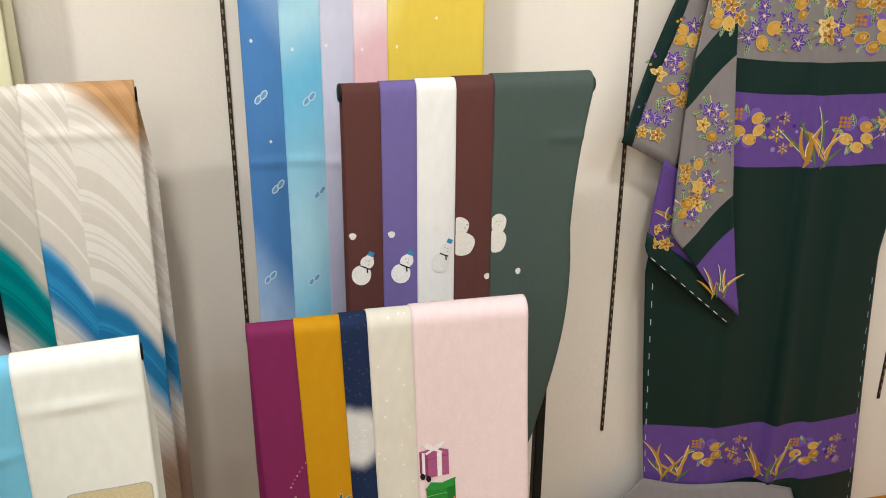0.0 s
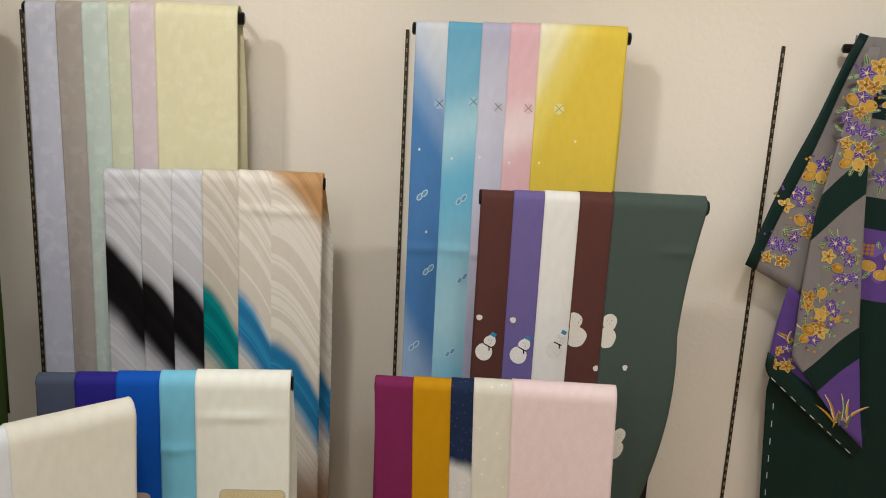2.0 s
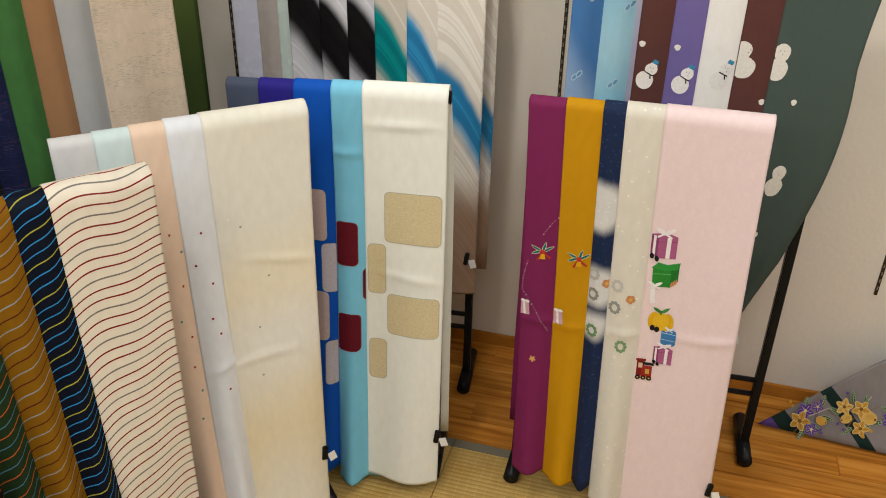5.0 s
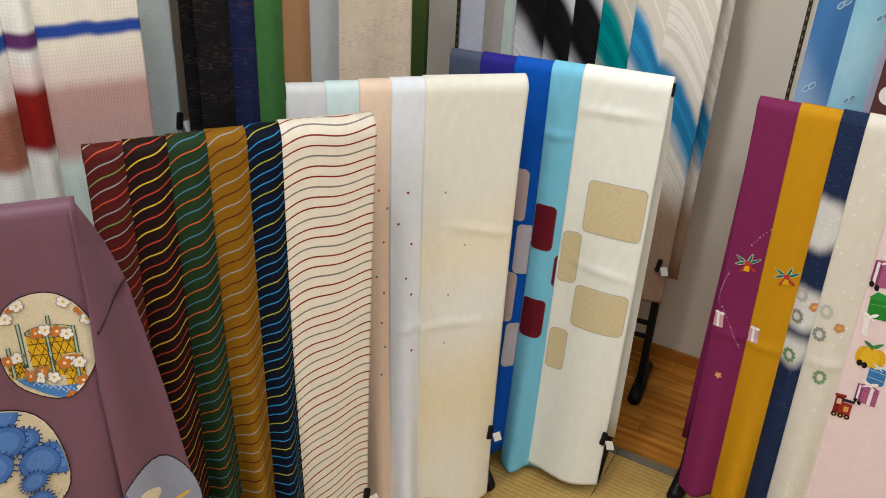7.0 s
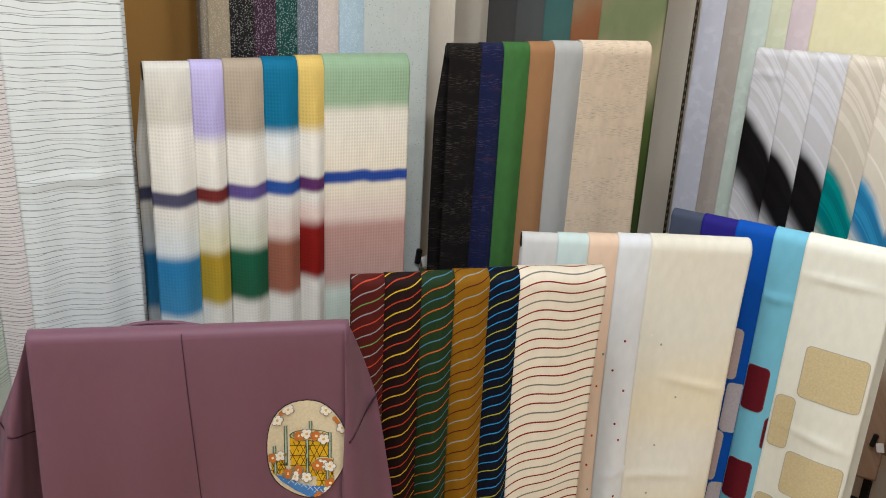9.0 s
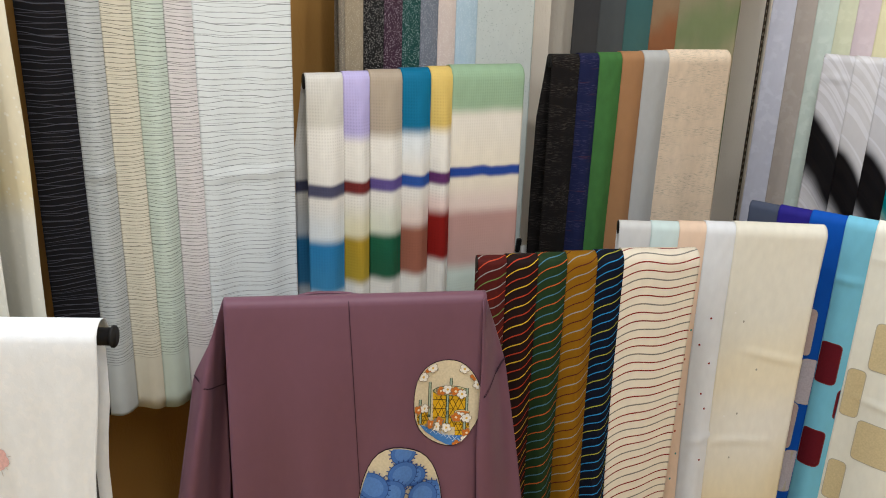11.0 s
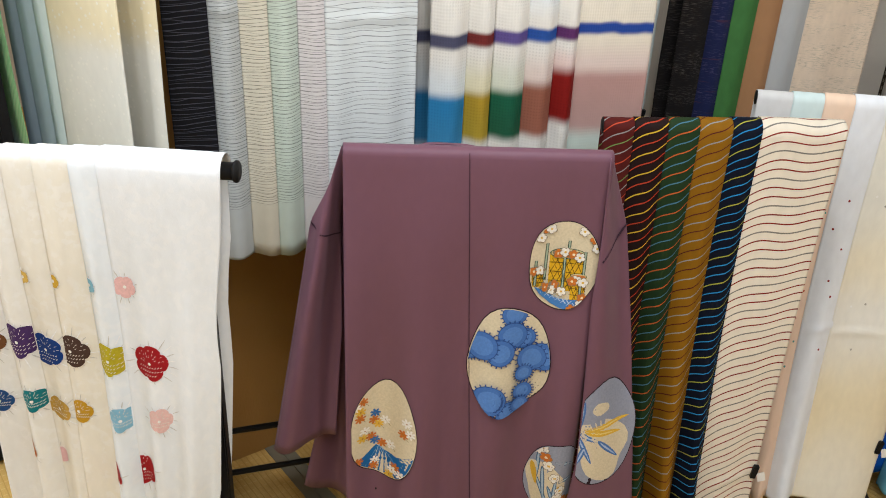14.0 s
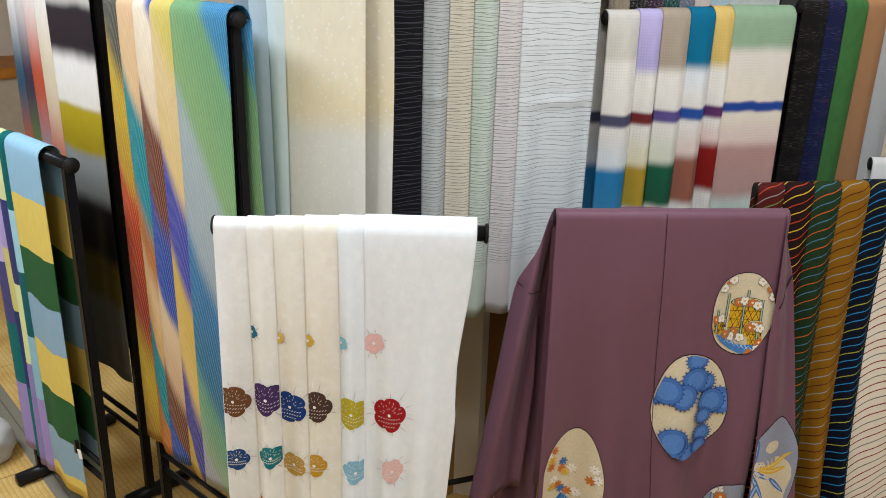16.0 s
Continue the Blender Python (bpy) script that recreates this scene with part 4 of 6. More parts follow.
def on(pair, hi=None):
    """Surface and visible limits of a draped cloth."""
    bo, ob = pair
    return Motif(lambda s, z, lift: bo.hit(s, z, lift), bo.s0 + 0.0015, (bo.s0 + bo.vis - 0.001) if hi is None else hi)


# snowmen, pale figures and snow dots
for i, (s, z, h) in enumerate(((.032, 1.143, "#e6e0d6"), (.118, 1.138, "#e6e2dc"), (.205, 1.157, "#dbd8d1"))):
    mo = on(sn[i])
    mo.add(disc(s - .004, z - .016, .021, .023), h).add(disc(s + .009, z + .012, .015), h)
    mo.add(quad(s + .017, z + .029, .014, .012, -.5), "#3f86a8").add(quad(s + .015, z + .024, .017, .003, -.5), "#e6e2dc")
    mo.add(stroke((s - .006, z + .006), (s + .014, z - .004), .003), "#1d1a1a").add(stroke((s + .008, z - .002), (s + .009, z - .012), .003), "#1d1a1a")
    for dx, dz in ((.006, .017), (.013, .015), (.011, .008)):
        mo.add(disc(s + dx, z + dz, .0012, None, 6), "#3a3532", 1)
    mo.done("snowman_figure", sn[i][1], "white snowman with a blue hat")


def pale_figure(pair, s, z, k=1.0, d=1):
    mo = on(pair)
    mo.add(disc(s, z - .018 * k, .027 * k, .026 * k, 20, 0, .03), "#d9d3c6").add(disc(s + .006 * k * d, z + .02 * k, .020 * k, .021 * k, 20, 0, .03), "#d9d3c6")
    for dx, dz in ((0, .024), (.010, .024), (.006, .016)):
        mo.add(disc(s + dx * k, z + dz * k, .0013, None, 6), "#55504a", 1)
    mo.done("pale_figure", pair[1], "white round double figure")


pale_figure(sn[3], .250, 1.197, 1.05, -1)
pale_figure(sn[4], .329, 1.199, 1.05)
pale_figure(sn[4], .396, .900)
for i, s, z in ((4, .392, 1.104), (4, .392, .744), (0, .012, 1.215), (1, .095, 1.212), (3, .309, 1.098), (2, .19, 1.22), (0, .012, 1.03), (1, .10, 1.03), (2, .185, 1.05)):
    on(sn[i]).add(disc(s, z, .0075, None, 14, 0, .06), "#e0dace").done("snow_dot", sn[i][1])

# bells, garlands and gifts
for i, s, z in ((0, .050, .749), (1, .140, .740)):
    mo = on(pk[i])
    for a, l in ((0.5, .028), (1.3, .026), (2.7, .030), (3.6, .026)):
        mo.add(leaf(s + .017 * math.cos(a), z + .012 * math.sin(a) + .004, l, .011, a), "#e0d6b0", 1)
        mo.add(leaf(s + .017 * math.cos(a), z + .012 * math.sin(a) + .004, l * .88, .008, a), "#176a66", 1)
    mo.add(stroke((s, z), (s + .02, z - .016), .006), "#b03a2a").add(stroke((s, z), (s - .012, z - .022), .006), "#b03a2a").add(disc(s, z + .003, .007, .005), "#c0392b")
    mo.add([(s - .007, z - .018), (s + .008, z - .018), (s + .005, z - .004), (s - .003, z - .004)], "#dba514")
    mo.done("bell_figure", pk[i][1], "embroidered green leaves with a gold bell")
mo = on(pk[0])
for t in range(44):
    k = t / 43
    z = .842 - .313 * k
    x = .084 - .082 * math.sin(math.pi * min(1, k / .66) / 2) ** .8 if k < .66 else .002 + .07 * ((k - .66) / .34) ** .8
    if k < .16 or k > .38:
        mo.add(disc(x, z, .0011 + .0007 * (t % 3 == 0), None, 6), "#dcbccb", 1)
mo.done("garland", pk[0][1], "thin dotted white garland")
for i, s, z in ((0, .012, .587), (1, .098, .569)):
    mo = on(pk[i])
    mo.add(quad(s, z, .024, .034, .1), "#c9a0a8").add(quad(s - .001, z, .006, .034, .1), "#ece6e0").add(disc(s - .005, z + .02, .006, .004), "#ece6e0").add(disc(s + .006, z + .02, .006, .004), "#ece6e0")
    mo.done("gift_figure", pk[i][1], "small pink gift with a white ribbon")
on(pk[0]).add(blossom(.040, .446, .009, 5, .6), "#d8a560").done("star_figure", pk[0][1], "small gold star")
for i, s, z, h in ((2, .182, .655, "#8f8c80"), (2, .187, .556, "#6f8f62"), (3, .238, .631, "#94968c"), (3, .263, .531, "#7f9a6c"), (2, .180, .710, "#b9b6ac"), (3, .240, .690, "#c4c1b6"), (3, .275, .661, "#c98a5a"), (2, .214, .690, "#c98a5a")):
    mo = on(pk[i])
    if h == "#c98a5a":
        mo.add(blossom(s, z, .012), h).add(disc(s, z, .004), "#d9b04a")
    else:
        for k in range(9):
            a = math.tau * k / 9
            mo.add(disc(s + .011 * math.cos(a), z + .013 * math.sin(a), .0048, None, 8), h, 1)
    mo.done("wreath_figure", pk[i][1], "small pale wreath")


def bow(mo, s, z, k, h):
    """A looped ribbon bow with its knot."""
    for d in (-1, 1):
        mo.add(leaf(s + d * .010 * k, z + .006 * k, .022 * k, .012 * k, d * .55 if d > 0 else math.pi + .55 * d), h)
        mo.add(stroke((s, z), (s + d * .014 * k, z - .008 * k), .004 * k), h)
    mo.add(disc(s, z + .001, .004 * k, None, 8), h)


def gift(s, z, w, h, front, side, ribbon, wheels=True):
    """A wrapped box seen at a slant: shaded side, front, lid edge, two ribbons and a bow."""
    mo = on(pk[4])
    x0, x1, xm = s - w / 2, s + w / 2, s - w * .22
    mo.add([(x0, z + h * .44), (xm, z + h * .30), (xm, z - h * .5), (x0, z - h * .30)], side)
    mo.add([(xm, z + h * .30), (x1, z + h * .40), (x1, z - h * .46), (xm, z - h * .5)], front)
    mo.add([(x0, z + h * .44), (s + w * .1, z + h * .52), (x1, z + h * .40), (xm, z + h * .30)], front)
    mo.add(stroke((xm, z + h * .14), (x1, z + h * .22), h * .025), side)
    mo.add([(s + w * .10, z + h * .34), (s + w * .26, z + h * .36), (s + w * .26, z - h * .47), (s + w * .10, z - h * .48)], ribbon)
    mo.add([(x0 + w * .08, z + h * .40), (x0 + w * .18, z + h * .37), (x0 + w * .18, z - h * .38), (x0 + w * .08, z - h * .33)], ribbon)
    bow(mo, s, z + h * .48, w / .05, ribbon)
    if wheels:
        for q in (0, 1):
            mo.add(disc(x0 + w * (.08 + .20 * q), z - h * (.42 + .10 * q), w * .085, h * .12, 12, .2), "#1f1b1c")
    mo.done("gift_figure", pk[4][1], "wrapped gift with a bow, as a train wagon")


gift(.338, .810, .060, .066, "#a85a80", "#86406a", "#efe6e2")
mo = on(pk[4])
mo.add([(.319, .752), (.362, .756), (.364, .703), (.321, .700)], "#2f8430").add([(.362, .756), (.380, .768), (.380, .722), (.364, .703)], "#27702a")
mo.add([(.316, .750), (.330, .766), (.352, .762), (.382, .772), (.376, .752), (.350, .746)], "#36903a").add(stroke((.319, .734), (.362, .738), .0012), "#7ab86a")
for q in range(3):
    mo.add(leaf(.366 + .005 * q, .712 + .004 * q, .016, .005, 1.4), "#c98a5a", 1)
mo.done("gift_figure", pk[4][1], "green gift with a wavy lid")
mo = on(pk[4])
mo.add(quad(.326, .678, .012, .046, .08), "#efe8e4")
bow(mo, .328, .703, .9, "#f2ece8")
mo.done("ribbon_figure", pk[4][1], "tall white ribbon with a bow")
mo = on(pk[4])
for dx, r in ((-.016, .015), (.016, .015), (0, .019)):
    mo.add(disc(.353 + dx, .607, r, .025, 16), "#dba91a" if dx else "#e2b426")
mo.add(leaf(.342, .638, .024, .011, 2.6), "#3f7a34").add(leaf(.362, .640, .024, .011, .7), "#4a8a3c").add(stroke((.351, .626), (.352, .638), .004), "#3f7a34")
mo.add(disc(.335, .588, .006, .008), "#1f1b1c").add(disc(.346, .585, .006, .008), "#1f1b1c")
mo.done("fruit_figure", pk[4][1], "yellow round wagon with green leaves")
mo = on(pk[4])
mo.add(quad(.376, .567, .036, .044, 0, .008), "#3f78ac").add(stroke((.359, .578), (.393, .578), .0016), "#a9c4da").add(stroke((.359, .560), (.393, .560), .0016), "#a9c4da")
bow(mo, .376, .588, .6, "#d9e2e8")
mo.done("barrel_figure", pk[4][1], "blue barrel wagon")
gift(.368, .515, .046, .050, "#a85a80", "#86406a", "#efe6e2")
mo = on(pk[4])
mo.add(quad(.318, .470, .018, .046), "#7a2018").add(quad(.334, .462, .026, .032), "#9a2e22").add(quad(.334, .484, .032, .008), "#2f2422").add(quad(.318, .494, .024, .007), "#8a2a20")
mo.add(quad(.318, .478, .010, .014), "#d9b89a").add(quad(.336, .462, .010, .014), "#c9a04a")
for x in (.314, .328, .342):
    mo.add(disc(x, .443, .0065), "#1f1b1c").add(disc(x, .443, .0025, None, 8), "#c9a04a")
mo.done("engine_figure", pk[4][1], "small red toy engine")

# sewn patches on the blue and ivory cloths
for i, x0, x1, z0, z1, h in ((4, .377, .521, .752, .888, "#d4c49a"), (4, .333, .381, .605, .745, "#d4c49a"), (4, .384, .521, .492, .608, "#d4c49a"), (4, .335, .384, .352, .472, "#d4c49a"),
                             (3, .252, .311, .681, .802, "#5f1420"), (3, .320, .345, .582, .674, "#5f1420"), (3, .252, .316, .436, .545, "#5f1420"), (3, .328, .345, .316, .420, "#5f1420"),
                             (2, .170, .232, .745, .883, "#bfa9a4"), (2, .216, .262, .603, .738, "#bdb6bd"), (2, .170, .233, .465, .603, "#bfa9a4"), (2, .222, .262, .335, .463, "#bdb6bd")):
    mo = on(cr[i])
    cx, cz, w, h2 = (x0 + x1) / 2, (z0 + z1) / 2, x1 - x0, z1 - z0
    mo.add(quad(cx, cz, w, h2, 0, .013), "#b9b3a2" if i != 3 else "#7a3a3a", 3).add(quad(cx, cz, w - .004, h2 - .004, 0, .012), h, 3)
    mo.done("patch", cr[i][1], "rounded cloth patch with a silver stitched edge")

# tiny dots on the pale cloths
for i, h, spots in ((3, "#8a2a24", ((.256, .901), (.236, .824), (.266, .775), (.254, .689), (.267, .647), (.268, .501))), (2, "#b04a30", ((.191, .908), (.203, .780), (.204, .651), (.198, .575))),
                    (2, "#4f8f86", ((.211, .862), (.187, .694), (.206, .510), (.196, .440))), (4, "#f4f2ea", ((.319, .916), (.330, .62))), (4, "#a9a596", ((.345, .893), (.365, .630), (.40, .76), (.36, .50)))):
    for s, z in spots:
        on(wh[i]).add(disc(s, z, .0028, .0032, 8), h, 1).done("dot", wh[i][1])

# skate marks, pairs of small ovals and drops on the fading silks
for i, (s, z) in enumerate(((.068, 1.716), (.155, 1.725), (.219, 1.715), (.295, 1.716), (.372, 1.719))):
    mo = on(yl[i])
    mo.add(disc(s, z, .013, .014), ("#a9bcd4", "#a4cbd8", "#c4c2cc", "#e2c0c2", "#e2d890")[i])
    for a, b in (((-.009, -.009), (.009, .010)), ((-.009, .010), (.010, -.008))):
        mo.add(stroke((s + a[0], z + a[1]), (s + b[0], z + b[1]), .0018), ("#3a485a", "#4a6470", "#6a6a74", "#8a6a6c", "#a0944a")[i])
    mo.done("crossed_figure", yl[i][1], "small crossed dark figure")
for i, s, z in ((0, .035, 1.478), (1, .138, 1.472), (0, .060, 1.276), (1, .152, 1.26), (0, .03, 1.06), (1, .13, 1.05)):
    mo = on(yl[i])
    for d in (-1, 1):
        mo.add(disc(s + d * .006, z + d * .005, .007, .012, 14, -.6), "#b9d2e0").add(disc(s + d * .006, z + d * .005, .004, .009, 12, -.6), "#6a9cc0")
    mo.done("paired_oval", yl[i][1], "pair of pale blue ovals")
for i, s, z in ((0, .022, 1.597), (1, .107, 1.578), (2, .179, 1.585), (3, .256, 1.576), (4, .332, 1.58), (0, .05, 1.38), (4, .42, 1.64)):
    on(yl[i]).add(disc(s, z, .0032, .004, 8), "#dfe2e0" if i < 4 else "#e9e2b0", 1).done("drop", yl[i][1])

# tie-dyed plum blossoms
rows = [(0, .021, .748, .037, "#6f4a2c"), (1, .091, .758, .038, "#49305f"), (2, .138, .737, .037, "#1c3c7c"), (3, .191, .743, .037, "#4c3830"), (4, .268, .733, .036, "#b5a620"), (5, .354, .730, .040, "#9c1a20"),
        (0, .021, .607, .027, "#24497c"), (1, .096, .620, .027, "#1f757c"), (2, .142, .597, .028, "#b8923e"), (3, .187, .602, .028, "#c0921c"), (4, .277, .597, .029, "#86b6cc"), (5, .366, .599, .029, "#e4bcb4"),
        (1, .058, .490, .026, "#c2701c"), (2, .113, .470, .024, "#e0b4b4"), (4, .238, .455, .028, "#a02422"), (5, .302, .460, .038, "#a32024"),
        (5, .316, .889, .024, "#e8bcb8"), (4, .246, .889, .016, "#8abcd0"), (3, .180, .893, .014, "#d0a83a"), (2, .120, .895, .014, "#d8b45a"), (1, .066, .906, .014, "#2f6f84")]
for i, s, z, r, h in rows:
    mo = on(sh[i])
    turn = 1.57 + .35 * math.sin(40 * s)
    mo.add(blossom(s, z, r, 5, .17, turn, 9), h, 3)
    if r > .025:
        for q in range(9):
            a = .15 + q * .35
            for t in (.38, .56, .74):
                if (q + int(t * 10)) % 3:
                    mo.add(leaf(s + r * t * math.cos(a), z + r * t * math.sin(a), .0046, .0016, a), "#ded6cc", 1)
        for q in range(3 if r > .03 else 2):
            for c in range(9):
                x = s + r * (-.62 + .155 * c)
                zz = z - r * (.22 + .22 * q)
                if math.hypot(x - s, zz - z) < .8 * r:
                    mo.add(leaf(x, zz, .0050, .0020, .7), "#e4ddd2", 1)
    mo.add(disc(s, z, .0036, None, 8), "#efece4")
    mo.done("plum_blossom", sh[i][1], "tie-dyed plum blossom")
    # light and shade of the puckers, painted as alternate pale and darker strokes
    mo = on(sh[i], 9)
    for q in range(22):
        a = math.tau * q / 22 + s
        e = 1.35 + .3 * math.sin(7 * q + 90 * s)
        mo.add(leaf(s + r * (.98 + e) / 2 * math.cos(a), z + r * (.98 + e) / 2 * math.sin(a), r * (e - .98), .0024, a), "#f6f5f2" if q % 2 else "#cdc9c0", 1)
    mo.hi = sh[i][0].s0 + sh[i][0].vis + (.06 if i == 5 else 0)
    mo.done("pucker_shading", sh[i][1])


# ---- the mauve kimono ----
def loft(name, left, right, surf, mat, parent, label="", nu=10, nv=30, thick=0.0012):
    """A cloth between two edge lines of (s, z), laid on surf(s, z, w, t); u is s and v is z."""
    def along(line, t):
        seg = [math.hypot(b[0] - a[0], b[1] - a[1]) for a, b in zip(line, line[1:])]
        d = t * sum(seg)
        for (a, b), l in zip(zip(line, line[1:]), seg):
            if d <= l + 1e-9:
                k = d / (l or 1)
                return a[0] + (b[0] - a[0]) * k, a[1] + (b[1] - a[1]) * k
            d -= l
        return line[-1]
    bm = bmesh.new()
    uvl = bm.loops.layers.uv.new("UVMap")
    grid = []
    for i in range(nv + 1):
        t = i / nv
        a, b = along(left, t), along(right, t)
        row = []
        for j in range(nu + 1):
            w = j / nu
            s, z = a[0] + (b[0] - a[0]) * w, a[1] + (b[1] - a[1]) * w
            row.append((bm.verts.new(surf(s, z, w, t)), s, z))
        grid.append(row)
    for r0, r1 in zip(grid, grid[1:]):
        for j in range(nu):
            q = (r0[j], r1[j], r1[j + 1], r0[j + 1])
            f = bm.faces.new([p[0] for p in q])
            f.smooth = True
            for lp, p in zip(f.loops, q):
                lp[uvl].uv = (p[1], p[2])
    ob = link(name, bm, mat, parent, label)
    sol = ob.modifiers.new("thickness", "SOLIDIFY")
    sol.thickness, sol.offset = thick, 0
    return ob


MAUVE = plain("mauve_silk", "#6e4c59", 1.0, 0.05, 0.42, 0.05)
MAUVE.node_tree.nodes["Principled BSDF"].inputs["Specular IOR Level"].default_value = 0.2
kim = thing("kimono", "mauve silk kimono with round picture crests over a stand", "kimono")
kb = Bolt(B_purp, 0.0, B_purp.L, 0.12, 0, 0.7, 0.021, 1.05, puff=0.006)
body = drape(kb, "body", MAUVE, "", "", "", 30, 0.025)
for key in ("label", "category", "group"):
    if key in body:
        del body[key]
body.parent = kim


def sleeve_left(s, z, w=0.0, t=0.0):
    t = (1.112 - z) / 0.72
    w = (s + 0.02 + 0.15 * t) / (0.03 + 0.13 * t)
    return B_purp.at(s, -0.010 + 0.030 * math.sin(w * 7.0 + 0.2) * min(1, t * 2.5) + 0.02 * t - 0.15 * max(0.0, w - 0.6) * min(1, t * 4), z)


loft("sleeve", [(-.004, 1.112), (-.03, 1.03), (-.071, .943), (-.115, .68), (-.165, .392)], [(.012, 1.112), (.000, 1.06), (-.012, .94), (-.012, .68), (-.03, .392)], sleeve_left, MAUVE, kim, "long hanging sleeve", 22)
loft("sleeve_lining", [(-.002, 1.10), (-.04, .90), (-.06, .60), (-.075, .40), (-.112, .22)], [(.02, 1.10), (.03, .90), (.03, .60), (.02, .40), (.02, .16)], lambda s, z, w, t: B_purp.at(s, -0.022 - 0.06 * min(1, t * 3) + 0.05 * max(0.0, t - 0.6) + 0.012 * math.sin(w * 7 + 1), z), MAUVE, kim, "", 14)


def sleeve_right(s, z, w=0.0, t=0.0):
    t = (1.112 - z) / 0.95
    w = (s - 0.513) / (0.02 + 0.15 * t)
    return B_purp.at(s, 0.024 + 0.016 * math.sin(w * 4.2 + 0.3) * min(1, t * 3) - 0.05 * w * (1 - t) + 0.03 * t, z)


loft("sleeve", [(.513, 1.112), (.515, .95), (.51, .80), (.517, .575), (.52, .40), (.50, .16)], [(.522, 1.112), (.555, 1.02), (.578, .95), (.615, .72), (.655, .42), (.68, .18)], sleeve_right, MAUVE, kim, "long hanging sleeve", 16)
loft("collar", [(.10, 1.09), (.13, 1.108), (.16, 1.116)], [(.31, 1.09), (.28, 1.108), (.25, 1.113)], lambda s, z, w, t: B_purp.at(s, -0.024 - 0.012 * math.sin(math.pi * w), z), MAUVE, kim, "folded collar behind the bar", 10, 6, 0.006)
surf_k = lambda s, z, lift: kb.hit(s, z, lift)
mo = Motif(surf_k)
for k in range(40):
    z0 = 1.115 - k * .025
    mo.add(stroke((.242 + .05 * (1.115 - z0), z0), (.242 + .05 * (1.115 - z0 + .025), z0 - .025), .0017), "#452f3a", 1)
mo.done("centre_seam", body)
mo = Motif(lambda s, z, lift: sleeve_left(s, z) + B_purp.N * .003)
mo.add(stroke((-.07, .945), (-.012, .912), .003), "#3a2832", 1).done("sleeve_seam", kim)
mo = Motif(lambda s, z, lift: sleeve_right(s, z) + B_purp.N * .003)
mo.add(stroke((.522, .895), (.578, .955), .003), "#3a2832", 1).done("sleeve_seam", kim)
CREAM = "#d6c8a8"


class Crest:
    """A rounded dyed picture on the kimono, all of it kept within its outline."""

    def __init__(self, cx, cz, rx, rz, wob, seed, surf=surf_k, lo=-9.0, hi=9.0, ground=CREAM):
        self.o = (cx, cz, rx, rz, wob, seed)
        self.mo = Motif(surf, lo, hi)
        self.mo.add(disc(cx, cz, rx * 1.02, rz * 1.02, 36, 0, wob, seed), "#2c2026", 4)
        self.mo.add(disc(cx, cz, rx, rz, 36, 0, wob, seed), ground, 5)
        self.mo.clip = self.inside

    def inside(self, s, z):
        cx, cz, rx, rz, wob, seed = self.o
        x, y = (s - cx) / rx, (z - cz) / rz
        a, d = math.atan2(y, x), math.hypot(x, y)
        k = 0.985 * (1 + wob * math.sin(3 * a + seed) + wob * 0.6 * math.sin(5 * a + 2 * seed))
        return (s, z) if d <= k else (cx + x * k / d * rx, cz + y * k / d * rz)

    def done(self):
        self.mo.done("crest", kim, "round dyed picture crest")


def small_flower(mo, x, z, r, h):
    mo.add(blossom(x, z, r * 1.12, 5, .35, x * 40), "#8a7a62", 1).add(blossom(x, z, r, 5, .35, x * 40), h, 1)
    mo.add(disc(x, z, r * .28, None, 6), "#d8b04a" if h[1] == "e" else "#ead9b0", 1)


def basket(mo, x0, x1, z0, z1):
    """A yellow wicker tub with a hexagon weave and a dark rim."""
    xm, w = (x0 + x1) / 2, x1 - x0
    mo.add([(x0, z1), (x1, z1), (x1 - .002, z0), (x0 + .002, z0)], "#d8a81c", 3)
    n = max(2, round(w / .021))
    for q in range(n + 1):
        x = x0 + w * q / n
        for d in (-1, 1):
            e = min(max(x + d * .45 * (z1 - z0), x0), x1)
            t = abs(e - x) / (.45 * (z1 - z0))
            if t > .05:
                mo.add(stroke((x, z1), (e, z1 - (z1 - z0) * t), .0013), "#5a4312", 1)
                mo.add(stroke((x, z0), (e, z0 + (z1 - z0) * t), .0013), "#5a4312", 1)
    for q in range(1, 4):
        z = z0 + (z1 - z0) * q / 4
        mo.add(stroke((x0, z), (x1, z), .0013), "#5a4312", 1)
    mo.add(disc(xm, z1, w * .51, w * .17, 20), "#54664e", 1).add(disc(xm, z1, w * .48, w * .145, 20), "#d8c890", 1).add(disc(xm, z1 - .001, w * .44, w * .11, 20), "#c9783a", 1)


cw = Crest(0.447, 0.879, 0.072, 0.100, .025, 1.0)
basket(cw.mo, 0.417, 0.489, 0.821, 0.906)
basket(cw.mo, 0.383, 0.410, 0.826, 0.866)
basket(cw.mo, 0.463, 0.495, 0.800, 0.858)
for x, z0, z1 in [(0.410, 0.843, 0.928), (0.448, 0.829, 0.897), (0.454, 0.920, 0.936), (0.488, 0.861, 0.913), (0.390, 0.871, 0.888), (0.391, 0.830, 0.858), (0.484, 0.809, 0.836)]:
    cw.mo.add(quad(x, (z0 + z1) / 2, .0062, z1 - z0), "#3f5242", 1).add(quad(x, (z0 + z1) / 2, .0032, z1 - z0), "#a3b09a", 1)
cw.mo.add([(0.390, 0.828), (0.412, 0.817), (0.436, 0.803), (0.465, 0.801), (0.497, 0.806), (0.500, 0.776), (0.457, 0.775), (0.426, 0.790), (0.403, 0.809)], "#4a7cb8", 3)
